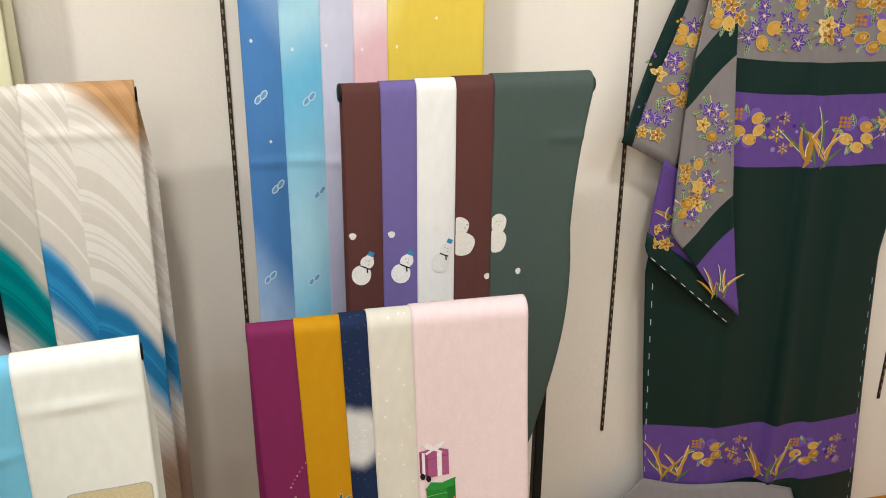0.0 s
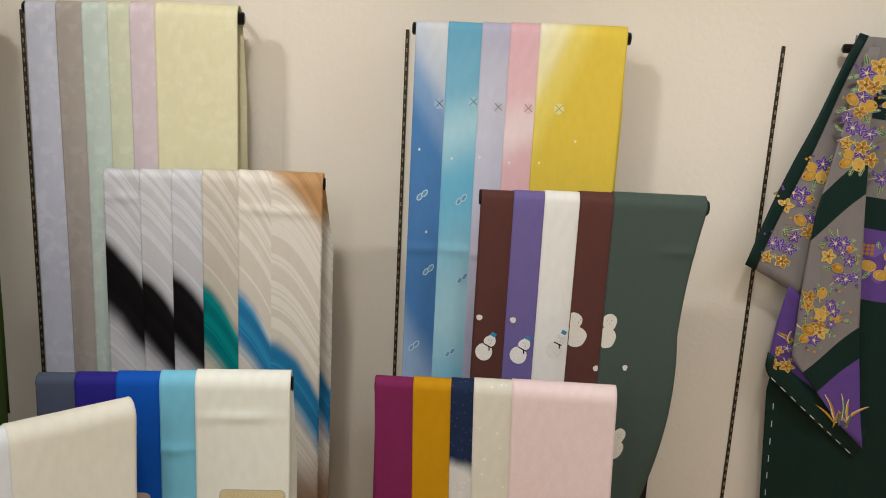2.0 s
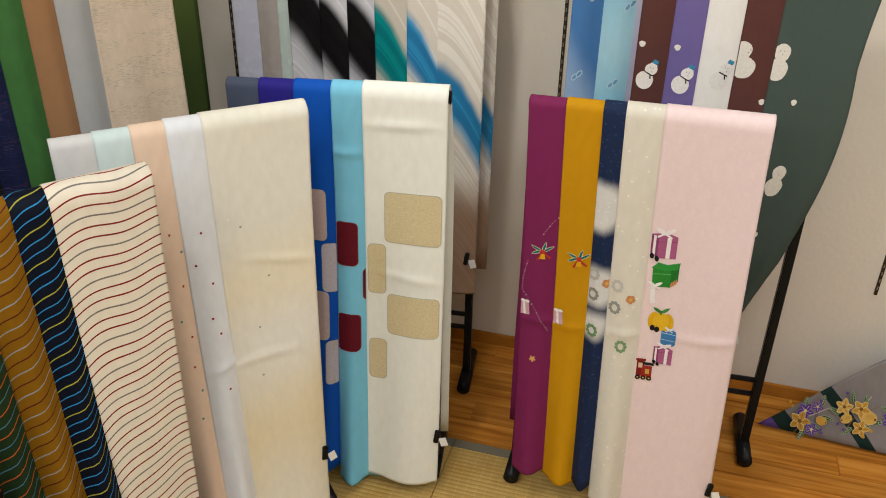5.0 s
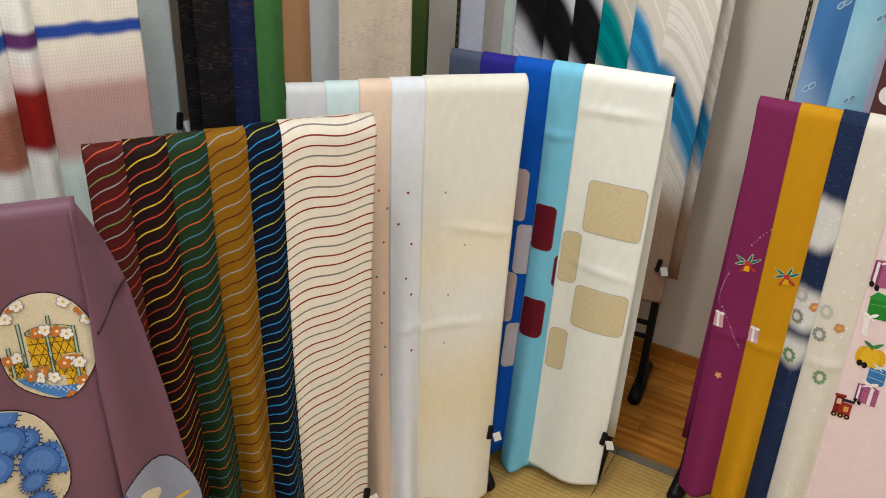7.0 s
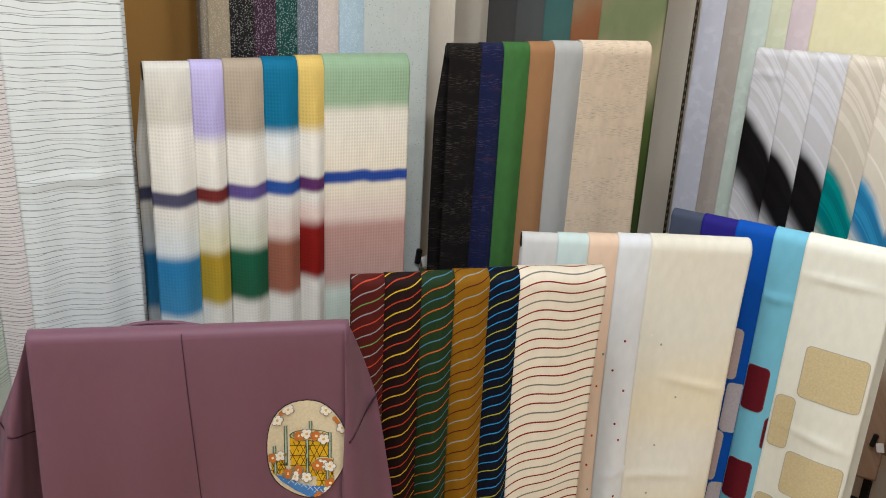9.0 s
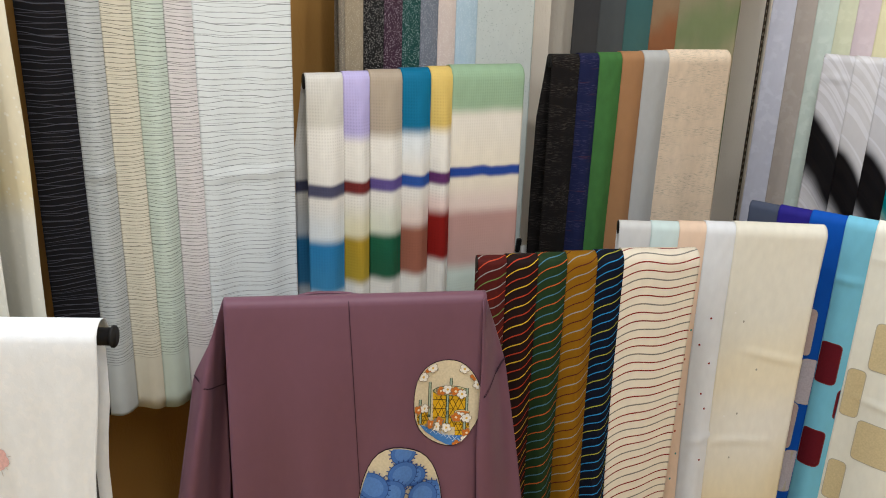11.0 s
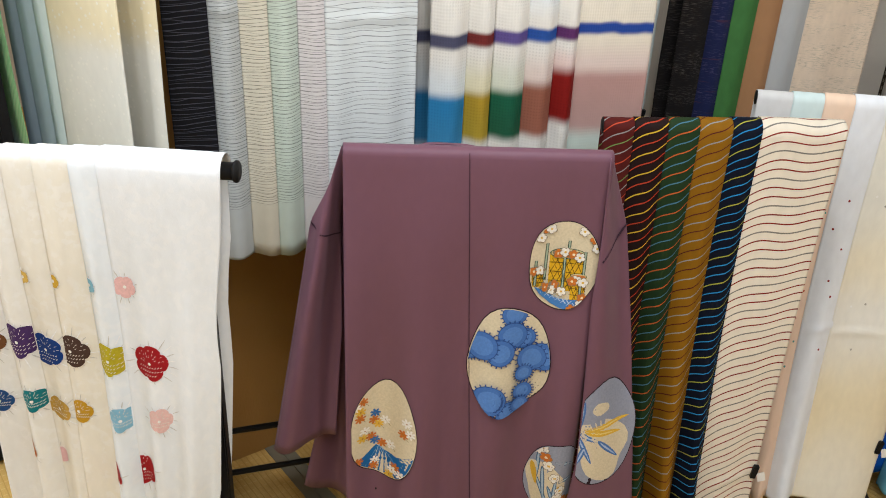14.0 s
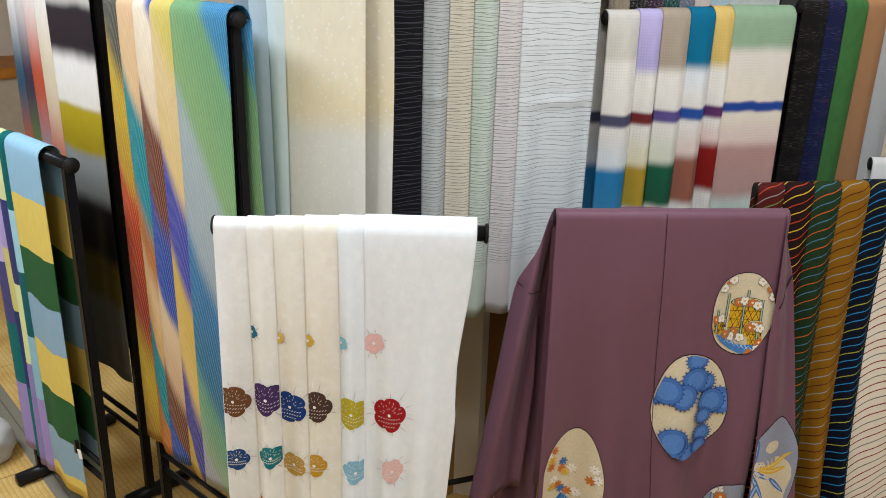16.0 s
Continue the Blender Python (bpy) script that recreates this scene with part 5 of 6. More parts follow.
for q in range(9):
    x, z = .402 + .0115 * q, .822 - .0042 * min(q, 6)
    cw.mo.add(stroke((x, z), (x + .010, z - .012), .0016), "#bccbdc", 1).add(stroke((x + .010, z), (x, z - .012), .0012), "#bccbdc", 1)
for x, z, h in [(0.406, 0.961, '#c4702c'), (0.415, 0.961, '#e8e2d6'), (0.396, 0.941, '#e8e2d6'), (0.481, 0.958, '#e8e2d6'), (0.504, 0.941, '#c4702c'), (0.510, 0.921, '#e8e2d6'), (0.433, 0.906, '#c4702c'), (0.447, 0.910, '#e8e2d6'), (0.464, 0.906, '#c4702c'), (0.477, 0.900, '#e8e2d6'), (0.387, 0.864, '#c4702c'), (0.400, 0.866, '#e8e2d6'), (0.431, 0.834, '#c4702c'), (0.446, 0.820, '#e8e2d6'), (0.426, 0.821, '#e8e2d6'), (0.413, 0.827, '#c4702c'), (0.474, 0.849, '#e8e2d6'), (0.488, 0.845, '#e8e2d6'), (0.466, 0.846, '#c4702c'), (0.489, 0.811, '#c4702c'), (0.470, 0.783, '#c4702c'), (0.486, 0.795, '#e8e2d6')]:
    small_flower(cw.mo, x, z, .0105, h)
cw.done()

ci = Crest(0.350, 0.646, 0.089, 0.132, .03, 2.0)
for x, z, r in [(0.356, 0.765, 0.026), (0.381, 0.704, 0.023), (0.354, 0.714, 0.030), (0.267, 0.668, 0.018), (0.329, 0.674, 0.030), (0.290, 0.687, 0.032), (0.420, 0.658, 0.032), (0.399, 0.657, 0.030), (0.384, 0.620, 0.018), (0.385, 0.574, 0.020), (0.355, 0.526, 0.026), (0.312, 0.559, 0.034), (0.380, 0.542, 0.018)]:
    r *= 1.05
    for q in range(20):
        a = math.tau * q / 20 + x * 30
        ci.mo.add(stroke((x + r * .9 * math.cos(a), z + r * .9 * math.sin(a)), (x + (r + .0055) * math.cos(a), z + (r + .0055) * math.sin(a)), .0028), "#2f4c86", 1)
    for k, h in ((1.03, "#2f4c86"), (.98, "#4a70b0"), (.70, "#5a82c0")):
        ci.mo.add(disc(x, z, r * k, None, 20), h, 2)
ci.done()

cm = Crest(0.084, 0.443, 0.074, 0.133, .03, 4.0, surf_k, .012)
cm.mo.add([(0.003, 0.366), (0.031, 0.368), (0.050, 0.382), (0.065, 0.397), (0.082, 0.382), (0.112, 0.376), (0.147, 0.393), (0.163, 0.382), (0.153, 0.330), (0.107, 0.307), (0.044, 0.303), (0.005, 0.312)], "#24649f", 3)
for q in range(6):
    cm.mo.add(stroke((.072, .395), (.025 + .024 * q, .315), .0011), "#8fb2d2", 1)
for x, z, h in [(0.037, 0.528, '#c4702c'), (0.022, 0.516, '#ece6da'), (0.032, 0.502, '#dcb03c'), (0.031, 0.484, '#c4702c'), (0.064, 0.488, '#3a6aa4'), (0.061, 0.469, '#c4702c'), (0.086, 0.468, '#ece6da'), (0.071, 0.456, '#dcb03c'), (0.041, 0.444, '#ece6da'), (0.036, 0.426, '#dcb03c'), (0.055, 0.424, '#c4702c'), (0.063, 0.411, '#3a6aa4'), (0.098, 0.404, '#ece6da'), (0.079, 0.402, '#c4702c'), (0.135, 0.480, '#ece6da'), (0.127, 0.448, '#c4702c'), (0.143, 0.455, '#ece6da'), (0.062, 0.353, '#ece6da'), (0.059, 0.339, '#c4702c'), (0.109, 0.348, '#c4702c'), (0.102, 0.336, '#ece6da'), (0.122, 0.333, '#ece6da'), (0.095, 0.320, '#dcb03c'), (0.025, 0.364, '#c4702c')]:
    cm.mo.add(stroke((x, z), (x + .012, z - .014), .0009), "#8a7a5a", 1)
    cm.mo.add(blossom(x, z, .0125, 7, .55, x * 50, 4), h, 1).add(disc(x, z, .002, None, 6), "#9a6a3a", 1)
cm.done()
surf_s = lambda s, z, lift: sleeve_right(s, z) + B_purp.N * (lift + .001)
cc = Crest(0.573, 0.467, 0.080, 0.135, .035, 3.0, surf_s, .521, .66, "#9296a4")
cc.mo.add(disc(0.574, 0.432, .060, .085, 28, .3, .10, 1.0), CREAM, 4)
cc.mo.add(disc(0.561, 0.540, .020, .016, 16, 0, .05, 2.0), CREAM, 2)
for x, z, l, a in [(0.582, 0.492, 0.109, 0.11), (0.574, 0.473, 0.092, -0.20)]:
    cc.mo.add(leaf(x, z, l, .020, a), "#d8ae3a", 1).add(leaf(x, z, l * .7, .006, a), "#e6cc7a", 1)
for x, z, l, a in [(0.542, 0.464, 0.055, -0.43), (0.590, 0.427, 0.081, -0.82), (0.533, 0.433, 0.085, -1.10), (0.520, 0.525, 0.074, -1.59), (0.526, 0.415, 0.055, -1.85)]:
    cc.mo.add(leaf(x, z, l, .016, a), "#4f74ac", 1).add(leaf(x, z, l * .8, .005, a), "#a9bcd8", 1)
cc.done()

cs = Crest(0.474, 0.329, 0.062, 0.113, .04, 5.0, surf_k, -9, .518, "#9296a4")
cs.mo.add(disc(0.457, 0.315, .042, .075, 24, .2, .08, 1.0), CREAM, 3)
for x, z, l, a in [(0.436, 0.371, 0.090, -1.59), (0.453, 0.295, 0.110, -1.19), (0.450, 0.325, 0.101, -1.49), (0.498, 0.385, 0.055, -0.33), (0.476, 0.279, 0.097, -1.24), (0.476, 0.299, 0.090, -1.63), (0.504, 0.335, 0.041, 0.07)]:
    cs.mo.add(leaf(x, z, l, .012, a), "#4f6a86", 1).add(leaf(x, z, l * .9, .006, a), "#a9bccb", 1)
for x, z, l, a in [(0.430, 0.346, 0.062, -1.38), (0.488, 0.288, 0.070, -1.52)]:
    cs.mo.add(leaf(x, z, l, .016, a), "#d0a636", 1)
for x, z, h in [(0.444, 0.424, '#e8e2d6'), (0.433, 0.416, '#e8e2d6'), (0.452, 0.401, '#c4702c'), (0.459, 0.380, '#e8e2d6'), (0.475, 0.348, '#e8e2d6'), (0.491, 0.308, '#e8e2d6'), (0.509, 0.267, '#c4702c'), (0.496, 0.278, '#c4702c'), (0.514, 0.240, '#e8e2d6'), (0.485, 0.288, '#e8e2d6')]:
    small_flower(cs.mo, x, z, .013, h)
cs.done()

# ---- the dark green kimono on the wall ----
GREEN, GREY, VIOLET = "#07241f", "#7d7673", "#5c4084"


def banded(name, stops, slope=0.0, x0=0.0, rough=0.55):
    """Silk in bands of height, which may slope across the cloth."""
    m = Mat(name, sheen=0.04)
    _, u, v = m.uv()
    f = m.add(v, m.add(m.mul(m.add(u, -x0), -slope), m.mul(m.op("SINE", m.mul(u, 11.0)), 0.006)))
    c = m.ramp(m.mul(f, 0.5), [(p / 2, col(h)) for p, h in stops], "CONSTANT")
    m.b.inputs["Specular IOR Level"].default_value = 0.2
    return cloth_finish(m, c, 1.2, 0.10, rough)


gk = thing("kimono", "dark green and violet floral kimono hung open on the wall", "kimono")
BODYM = banded("green_band_silk", [(0, GREY), (.16, GREEN), (.36, VIOLET), (.552, GREEN), (1.287, VIOLET), (1.463, GREEN), (1.54, GREY), (1.73, GREEN), (1.80, GREY)])


def hung(x, y, z):
    """From the cloth's own measure to its place on the wall."""
    return Vector((-0.0642 + 1.1771 * x - 0.0126 * z, y + 0.035, max(0.008, -0.0913 - 0.0527 * x + 1.0833 * z)))


def gsurf(x, z, w=0.0, t=0.0, lift=0.0):
    k = max(0.0, min(1.0, (1.9 - z) / 1.7))
    y = 2.485 - 0.012 * math.sin((x - 1.05) * 17.0) * (0.4 + 0.8 * k) - 0.008 * math.sin(5 * z + 8 * x) * k
    for x0, h in ((1.33, 0.048), (1.43, 0.016), (1.16, 0.012)):
        d = x - x0
        y -= h * min(1, 0.25 + k) / (1 + math.exp(-max(-30, min(30, d / 0.005)))) * math.exp(-max(0.0, d) / 0.06)
    return hung(x, y - lift, z)


gb = loft("body", [(1.045, 1.925), (1.04, 1.6), (.957, 1.02), (.985, .6), (1.01, .3), (1.02, .04)], [(1.64, 1.925), (1.62, 1.5), (1.568, 1.05), (1.598, .59), (1.62, .28), (1.63, .04)], gsurf, BODYM, gk, "", 120, 70)
loft("hem_flap", [(1.09, .30), (.90, .16), (.72, .014)], [(1.60, .20), (1.60, .07), (1.60, .010)],
     lambda s, z, w, t: Vector((s, 2.50 - 0.15 * t * (0.7 + 0.4 * w), z + 0.010 * math.sin(14 * s) * (1 - t))), banded("flap_silk", [(0, VIOLET), (.62, VIOLET), (.80, GREEN), (.86, GREY), (1.02, GREEN), (1.07, GREY)], -1.0, 0.0), gk, "hem of the kimono spread on the floor", 40, 16)
rail = thing("wall_rail", "black rail carrying the hung kimono on the wall", "wall rail", "wall rails")
part("bar", rod(bmesh.new(), (1.12, 2.535, 1.905), (2.3, 2.535, 1.905), 0.012), BLACK, rail, "", True)
for x in (1.25, 2.1):
    part("bracket", rod(bmesh.new(), (x, 2.535, 1.905), (x, YW, 1.905), 0.007, 8), BLACK, rail)


def ssurf(off, amp=0.008):
    return lambda x, z, w=0.0, t=0.0, lift=0.0: hung(x, 2.485 - off - amp * math.sin(x * 40 + z * 4) - lift, z)


s_back, s_low, s_front = ssurf(.028), ssurf(.030), ssurf(.055, .006)
SLM = banded("sleeve_back_silk", [(0, GREY)])
sa = loft("sleeve", [(1.052, 1.925), (.958, 1.62), (.875, 1.345)], [(1.075, 1.92), (1.05, 1.55), (.99, 1.285)], s_back, SLM, gk, "grey floral sleeve", 12, 24)
loft("sleeve_edge", [(1.044, 1.93), (.945, 1.64), (.858, 1.352)], [(1.062, 1.925), (.968, 1.62), (.885, 1.34)], ssurf(.031), banded("edge_silk", [(0, GREEN)]), gk, "dark green sleeve edge", 3, 20)
sl = loft("sleeve_fold", [(.965, 1.31), (.95, 1.20), (.942, 1.09)], [(1.02, 1.27), (1.05, 1.15), (1.17, .90)], s_low, banded("sleeve_low_silk", [(0, VIOLET)]), gk, "violet sleeve fold", 12, 14)
loft("sleeve_border", [(.938, 1.13), (.935, 1.085), (.95, 1.06)], [(1.185, .945), (1.176, .90), (1.165, .868)], ssurf(.036), banded("border_silk", [(0, GREEN)]), gk, "dark green sleeve border with white stitches", 14, 4)
mo = Motif(ssurf(.036))
for k in range(9):
    a, b = k / 9 + .02, k / 9 + .075
    mo.surf = lambda s, z, lift: ssurf(.036)(s, z, 0, 0, lift)
    mo.add(stroke((.948 + .22 * a, 1.066 - .193 * a), (.948 + .22 * b, 1.066 - .193 * b), .0018), "#d8dcd8", 1)
for k in range(16):
    z = .98 - .05 * k
    mo.surf = lambda s, z, lift: gsurf(s, z, 0, 0, lift)
    mo.add(stroke((.978 + .035 * k / 16, z), (.979 + .035 * k / 16, z - .018), .002), "#b9c6c0", 1)
    mo.add(stroke((1.562 + .05 * k / 16, z), (1.563 + .05 * k / 16, z - .018), .002), "#b9c6c0", 1)
mo.done("stitching", gk, "white basting stitches")
sf = loft("sleeve_front", [(1.058, 1.90), (1.03, 1.72), (.992, 1.50), (.985, 1.30), (.985, 1.13), (1.12, .96)], [(1.078, 1.90), (1.085, 1.72), (1.102, 1.50), (1.128, 1.22), (1.16, 1.0), (1.178, .905)], s_front,
          banded("sleeve_front_silk", [(0, VIOLET), (1.035, GREEN), (1.13, GREY), (1.50, GREEN), (1.60, GREY)], 1.2, 1.05), gk, "folded floral sleeve front", 16, 40)

FL = ("#b98a35", "#c2943c", "#a87a2c", "#cda552")


def arc_leaf(mo, x, z, length, width, a, bend, h, edge=None):
    """A long tapering leaf that bends as it goes."""
    left, right = [], []
    for q in range(9):
        t = q / 8
        b = a + bend * t
        w = width / 2 * math.sin(math.pi * (0.08 + 0.92 * t)) ** 0.7
        px, pz = x + length * t * math.cos(a + bend * t / 2), z + length * t * math.sin(a + bend * t / 2)
        left.append((px - w * math.sin(b), pz + w * math.cos(b)))
        right.append((px + w * math.sin(b), pz - w * math.cos(b)))
    for l0, l1, r0, r1 in zip(left, left[1:], right, right[1:]):
        mo.add([l0, l1, r1, r0], h, 1)
    if edge:
        for l0, l1 in zip(left, left[1:]):
            mo.add(stroke(l0, l1, .0016), edge, 1)


def veined_leaf(mo, x, z, length, width, a):
    mo.add(leaf(x, z, length, width, a), "#8f9f80", 1).add(leaf(x, z, length * .9, width * .78, a), "#3c5638", 1)
    mo.add(stroke((x - length * .4 * math.cos(a), z - length * .4 * math.sin(a)), (x + length * .42 * math.cos(a), z + length * .42 * math.sin(a)), .0014), "#a9b48e", 1)
    for q in (-.2, 0, .2):
        for d in (-.8, .8):
            cx, cz = x + q * length * math.cos(a), z + q * length * math.sin(a)
            mo.add(stroke((cx, cz), (cx + width * .36 * math.cos(a + d), cz + width * .36 * math.sin(a + d)), .0010), "#a9b48e", 1)


def fruit(mo, x, z, r, a, h):
    """A shaded plump fruit with a pale rim and a small calyx."""
    mo.add(disc(x, z, r * 1.06, r * .84, 16, a), "#d2b678", 1).add(disc(x, z, r, r * .78, 16, a), h, 1)
    mo.add(disc(x + r * .18, z + r * .16, r * .5, r * .34, 12, a), "#c59c4a", 1).add(disc(x + r * .85 * math.cos(a), z + r * .7 * math.sin(a), r * .16, None, 6), "#6a4a1c", 1)


def five_petals(mo, x, z, r, a, h, rim, heart):
    """A flower of five single petals with veins and a heart."""
    for q in range(5):
        b = a + math.tau * q / 5
        mo.add(leaf(x + r * .55 * math.cos(b), z + r * .55 * math.sin(b), r * 1.0, r * .92, b), rim, 1)
        mo.add(leaf(x + r * .55 * math.cos(b), z + r * .55 * math.sin(b), r * .88, r * .76, b), h, 1)
        mo.add(stroke((x, z), (x + r * .75 * math.cos(b), z + r * .75 * math.sin(b)), .0011), heart, 1)
    mo.add(disc(x, z, r * .2, None, 8), heart, 1)


def daisy(mo, x, z, r):
    for q in range(12):
        b = math.tau * q / 12
        mo.add(leaf(x + r * .62 * math.cos(b), z + r * .62 * math.sin(b), r * .72, r * .30, b), FL[q % 4] if q % 2 else "#7a5c9c", 1)
    mo.add(disc(x, z, r * .34, None, 10), "#4a6242", 1).add(disc(x, z, r * .16, None, 8), "#d8c080", 1)


def spray(mo, x, z, k, seed):
    """A bunch of flowers, fruit, berries and leaves on a branching stem."""
    rnd = random.Random(seed)
    for q in range(3):
        a = rnd.uniform(0, 6.28)
        mo.add(stroke((x, z), (x + .06 * k * math.cos(a), z + .06 * k * math.sin(a)), .0018), "#cfc4a8" if q % 2 else "#8a6a3a", 1)
    for q in range(6):
        a, d = q * 1.05 + rnd.uniform(-.3, .3), rnd.uniform(.030, .058) * k
        veined_leaf(mo, x + d * math.cos(a), z + d * math.sin(a), .034 * k, .017 * k, a + rnd.uniform(-.6, .6))
    for q in range(5):
        a, d = q * 1.26 + rnd.uniform(-.3, .3), rnd.uniform(.012, .044) * k
        fx, fz, r = x + d * math.cos(a), z + d * math.sin(a), rnd.uniform(.014, .022) * k
        pick = rnd.random()
        if pick < .30:
            five_petals(mo, fx, fz, r * 1.1, a, "#553886", "#8f7cb4", "#d8c88a")
        elif pick < .62:
            fruit(mo, fx, fz, r, a, rnd.choice(FL))
        else:
            five_petals(mo, fx, fz, r * 1.25, a, rnd.choice(FL), "#dcc488", "#7a5420")
    for q in range(5):
        a, d = rnd.uniform(0, 6.28), rnd.uniform(.045, .062) * k
        mo.add(disc(x + d * math.cos(a), z + d * math.sin(a), .0042 * k, None, 8), "#b98a35" if q % 2 else "#6a4a8c", 1)


def fruits(mo, x, z, k, seed):
    """Gold fruit in a cluster with leaves and berries."""
    rnd = random.Random(seed)
    for q in range(5):
        a = .5 + q * 1.26 + rnd.uniform(-.2, .2)
        veined_leaf(mo, x + .052 * k * math.cos(a), z + .042 * k * math.sin(a), .034 * k, .018 * k, a)
        mo.add(disc(x + .030 * k * math.cos(a + .6), z + .040 * k * math.sin(a + .6), .017 * k, None, 12), "#7459a0", 1)
    for dx, dz in ((-.026, -.012), (.024, .022), (.006, -.034), (.030, -.010)):
        fruit(mo, x + dx * k, z + dz * k, .018 * k, rnd.uniform(-.6, .6), rnd.choice(FL))
    for q in range(9):
        mo.add(disc(x - .045 * k + .011 * (q % 3) * k, z + .022 * k + .011 * (q // 3) * k, .0052 * k, None, 8), "#a8743a", 1)


def daisies(mo, x, z, k, seed):
    rnd = random.Random(seed)
    for dx, dz, r in ((.005, .035, .019), (-.012, -.008, .024), (.010, -.048, .018)):
        daisy(mo, x + dx * k, z + dz * k, r * k)
    for q in range(8):
        a, d = rnd.uniform(0, 6.28), rnd.uniform(.03, .055) * k
        mo.add(disc(x + d * math.cos(a), z + d * math.sin(a), rnd.uniform(.004, .008) * k, None, 8), rnd.choice(("#b98a35", "#8f7cb4", "#4a2f7a")), 1)


def grass(mo, x, z, k, seed):
    """Long bent grass blades in gold, green and white lines."""
    rnd = random.Random(seed)
    for q in range(11):
        a = 2.35 - q * .14 + rnd.uniform(-.1, .1)
        l = rnd.uniform(.07, .14) * k
        h = ("#c09038", "#5a6f48", "#b0822c")[q % 3]
        arc_leaf(mo, x + .03 * k * math.cos(q * 2), z + .02 * k * math.sin(q * 3), l, .009 * k, a, rnd.uniform(-.9, .9), h, "#e0d6bc" if q % 2 else None)


random.seed(21)
gs = lambda s, z, lift: gsurf(s, z, 0, 0, lift)
KINDS = {0: (spray, "floral_spray"), 1: (grass, "grass_spray"), 2: (fruits, "fruit_spray"), 3: (daisies, "floral_spray")}
for z0, kinds, k in ((1.615, (0, 0, 0, 2, 0), .92), (1.70, (0, 2, 0, 0, 0), .92), (1.80, (0, 0, 2, 0), 1.0), (1.38, (2, 3, 1, 2, 0), .92), (.465, (1, 2, 3, 1, 2, 3), .86), (.10, (0, 0, 0, 0), 1.1)):
    for q, kd in enumerate(kinds):
        x = (1.145 if z0 > 1 else 1.045) + (.46 if z0 > 1 else .55) * (q + .25) / len(kinds)
        mo = Motif(gs)
        fn, nm = KINDS[kd]
        fn(mo, x, z0 - (.075 if kd == 1 else 0) + random.uniform(-.012, .012), k, q * 7 + int(z0 * 100))
        mo.done(nm, gb, "dyed gold and violet flowers")
for srf, pts in ((s_back, ((.93, 1.40), (.985, 1.46), (1.0, 1.60), (.96, 1.53))), (s_front, ((1.06, 1.70), (1.055, 1.76), (1.07, 1.64), (1.06, 1.42), (1.08, 1.36), (1.03, 1.28), (1.02, 1.20), (1.06, 1.24), (1.075, 1.83)))):
    for q, (x, z) in enumerate(pts):
        mo = Motif(lambda s, z, lift, srf=srf: srf(s, z, 0, 0, lift), *((.985, 1.11) if srf is s_front else (.89, 1.04)))
        spray(mo, x, z, .8, q + 60)
        mo.done("floral_spray", sf if srf is s_front else sa, "dyed gold and violet flowers")
mo = Motif(lambda s, z, lift: s_front(s, z, 0, 0, lift))
grass(mo, 1.12, .965, .6, 4)
mo.done("grass_spray", sf)
mo = Motif(lambda s, z, lift: s_low(s, z, 0, 0, lift), .955, 1.03)
grass(mo, .99, 1.16, .4, 5)
spray(mo, .975, 1.12, .7, 6)
mo.done("floral_spray", sl)
for q in range(4):
    mo = Motif(lambda s, z, lift: Vector((s, 2.50 - .15 * (1 - z / .3) * .8 - .006 - lift, z + .004 + lift)))
    spray(mo, .86 + .13 * q, .07 + .03 * q, 1.1, q + 90)
    mo.done("floral_spray", gk)

# price tags clipped to the cloth edges
for pair, s, z in ((cr[4], .524, .19), (wh[4], .508, .235), (sp[5], .515, .219), (pk[4], .53, .15), (sn[4], .535, .43), (wv[4], .515, .49), (ch[8], .520, .98), (pl[5], .525, .92), (ob_[4], .41, .30)):
    tag_clip(pair[0], pair[1], s, z)

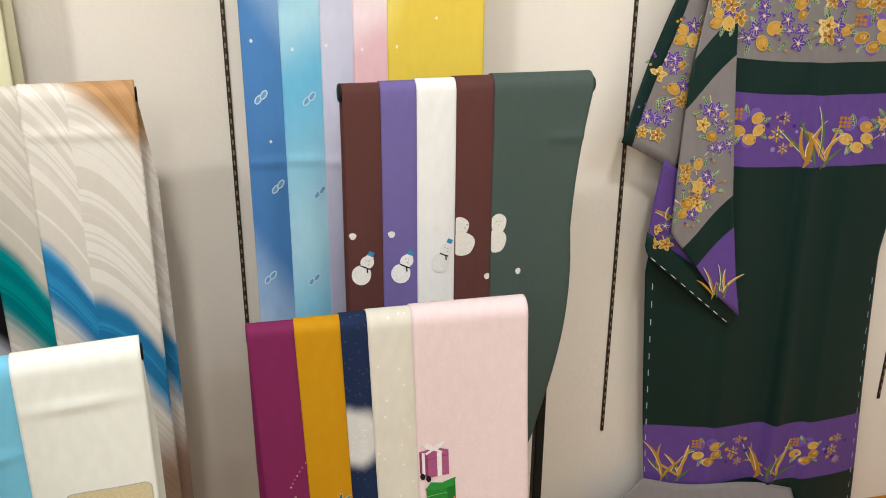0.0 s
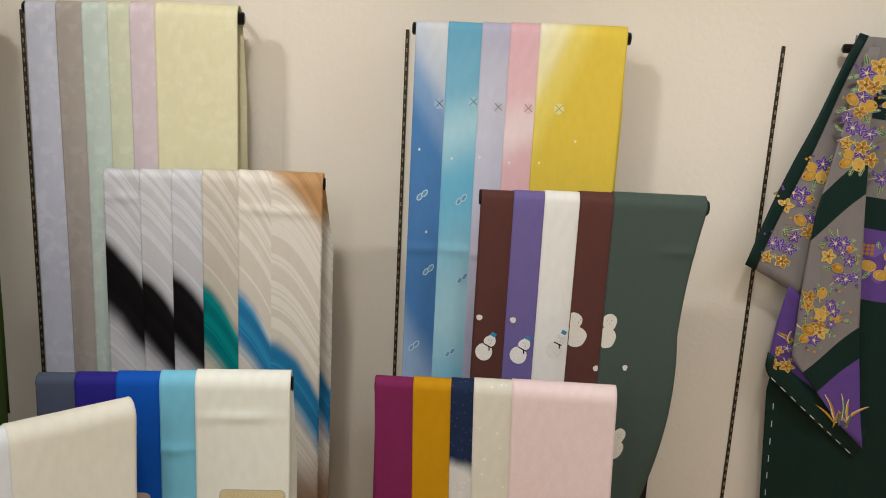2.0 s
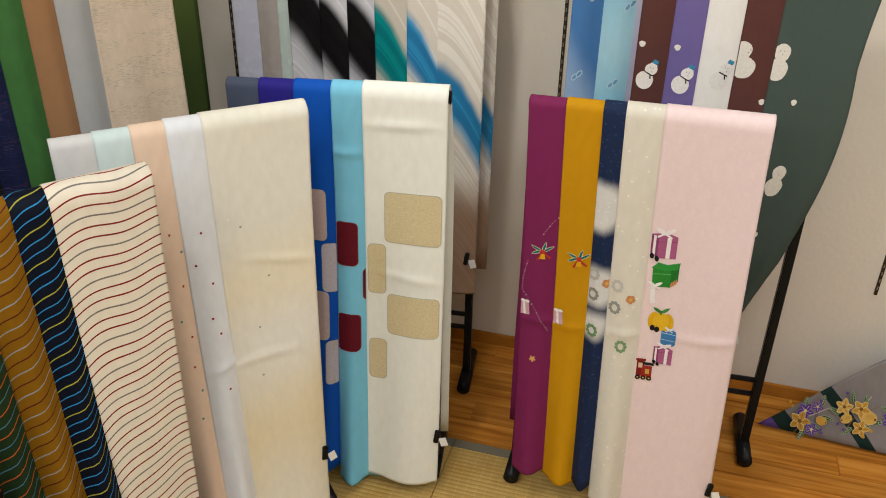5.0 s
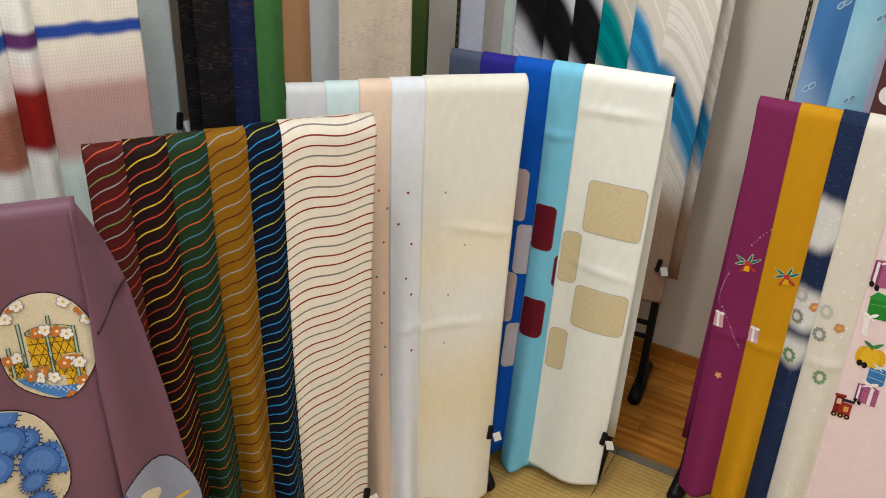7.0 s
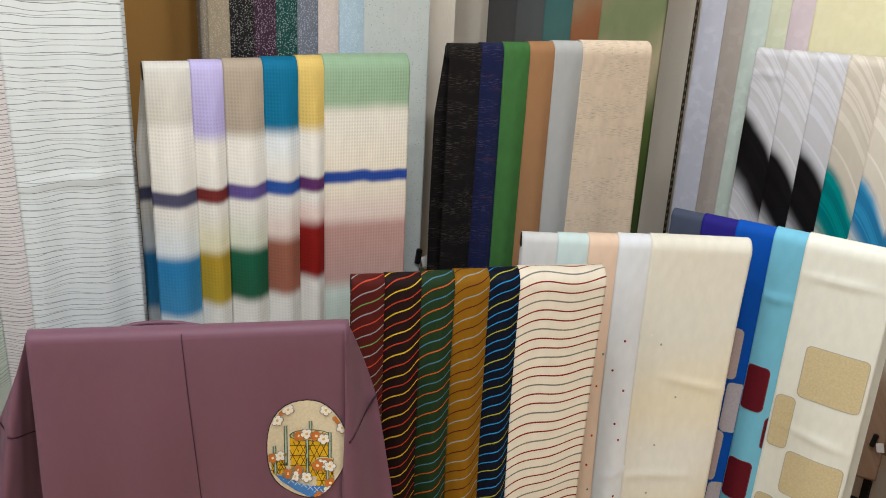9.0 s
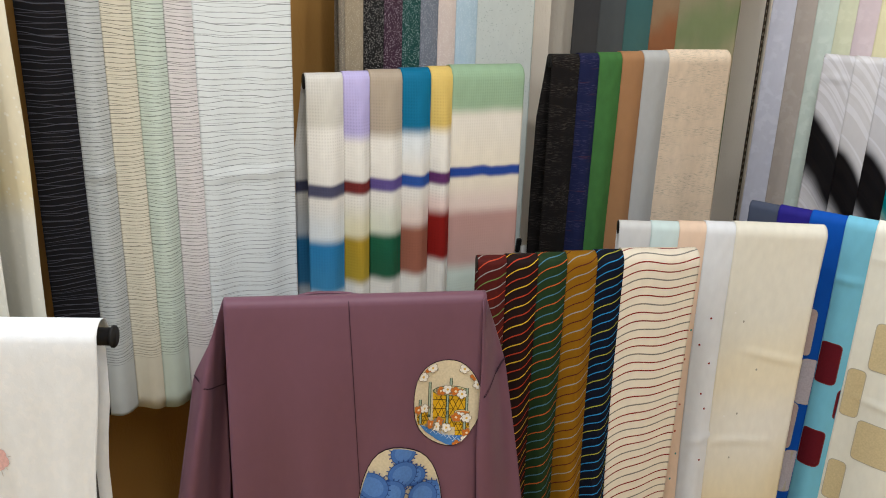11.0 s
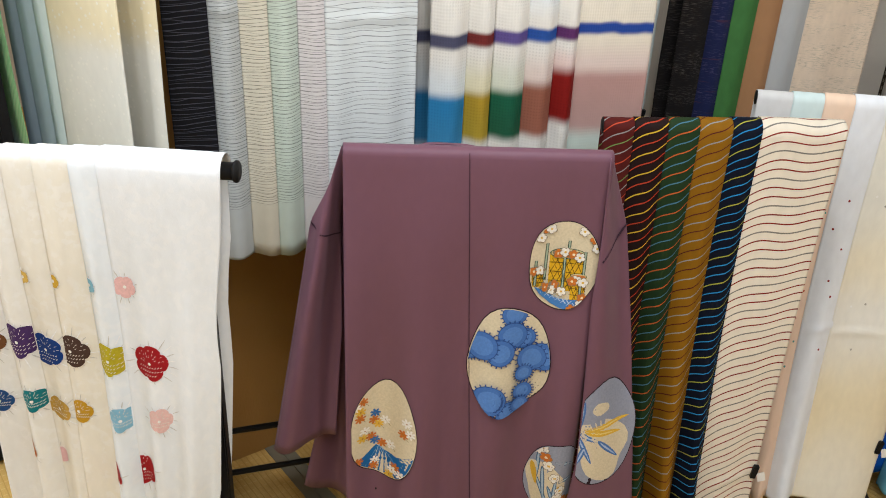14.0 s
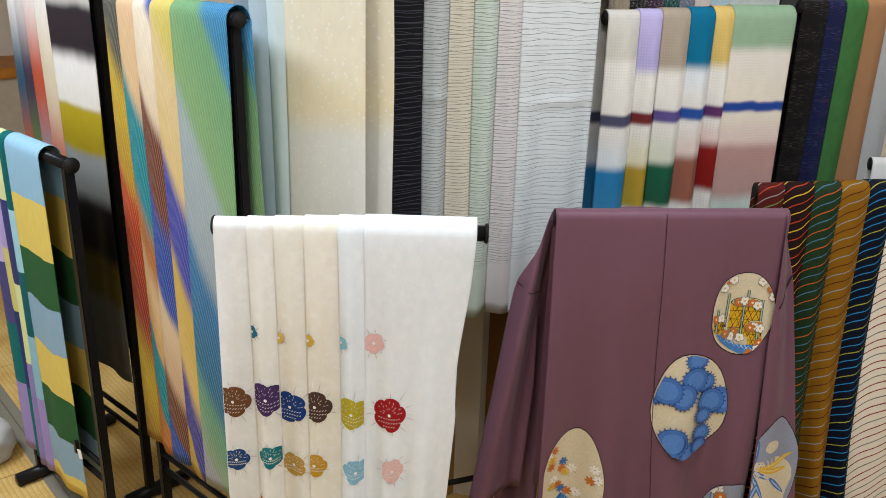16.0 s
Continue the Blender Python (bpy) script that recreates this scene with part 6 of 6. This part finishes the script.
# ---- beyond: counter, floor ----
cnt = thing("counter", "low grey counter with an orange wooden edge", "counter")
part("body", box(bmesh.new(), -5.88, -1.2, 0.0, -5.35, 0.85, 0.84, 0.004), paint("counter_grey", "#b9ac98", 0.7), cnt)
part("top", box(bmesh.new(), -5.89, -1.22, 0.84, -5.32, 0.86, 0.90, 0.006), SKIRT, cnt, "orange-brown wooden top")

bm = bmesh.new()
bmesh.ops.create_icosphere(bm, subdivisions=4, radius=0.13)
for v in bm.verts:
    n = noise.fractal(v.co * 9, 1.0, 2.0, 4)
    v.co *= 1 + 0.25 * n
    v.co.z = max(0.0, (v.co.z + 0.08) * 0.8)
    v.co += Vector((-2.72, -0.52, 0.0))
tagged(link("cloth_bag", bm, plain("grey_wrapping_cloth", "#b9b6b0"), smooth=True), "crumpled pale grey wrapping cloth on the tatami", "cloth")

# oak boards along the back wall
wf = tagged(new("wood_floor"), "oak board strip along the wall", "", "", "structure")
row = 0
y = 2.072
while y < YW - 0.01:
    x = -1.25 - 0.4 * (row % 3) * (0.5 if row > 2 else 1)
    while x < 2.6:
        w = min(0.0862, YW - y)
        ob = link("plank", box(bmesh.new(), x, y + .0006, -0.03, min(x + 1.5 - .0012, 2.69), y + w - .0006, 0.0, 0.0015), WOOD, wf)
        x += 1.5
    y += 0.0868
    row += 1
tagged(link("threshold", box(bmesh.new(), -1.9, 2.058, -0.03, 2.7, 2.0715, 0.002, 0.002), SKIRT), "thin oak threshold strip", "", "", "structure")

# tatami mats with cloth borders on their long sides
edges = [2.057, 1.262, 0.467, -0.328, -1.123, -1.918, -2.713, -3.40]
for r, (y1, y0) in enumerate(zip(edges, edges[1:])):
    x = -0.17 - 1.59 * 4 + (0.0 if r % 2 == 0 else 0.795)
    while x < 2.7:
        x0, x1 = max(x, -5.89), min(x + 1.59, 2.69)
        if x1 - x0 > 0.05:
            mat = tagged(link("tatami_mat", box(bmesh.new(), x0 + .001, y0 + .001, -0.03, x1 - .001, y1 - .001, 0.0, 0.002), TATAMI), "woven rush tatami mat with grey cloth borders", "tatami mat", "tatami mats")
            for a, b in ((y0 + .001, y0 + .034), (y1 - .034, y1 - .001)):
                part("border", box(bmesh.new(), x0 + .001, a, -0.004, x1 - .001, b, 0.0022, 0.0008), HERI, mat, "grey patterned cloth border")
        x += 1.59
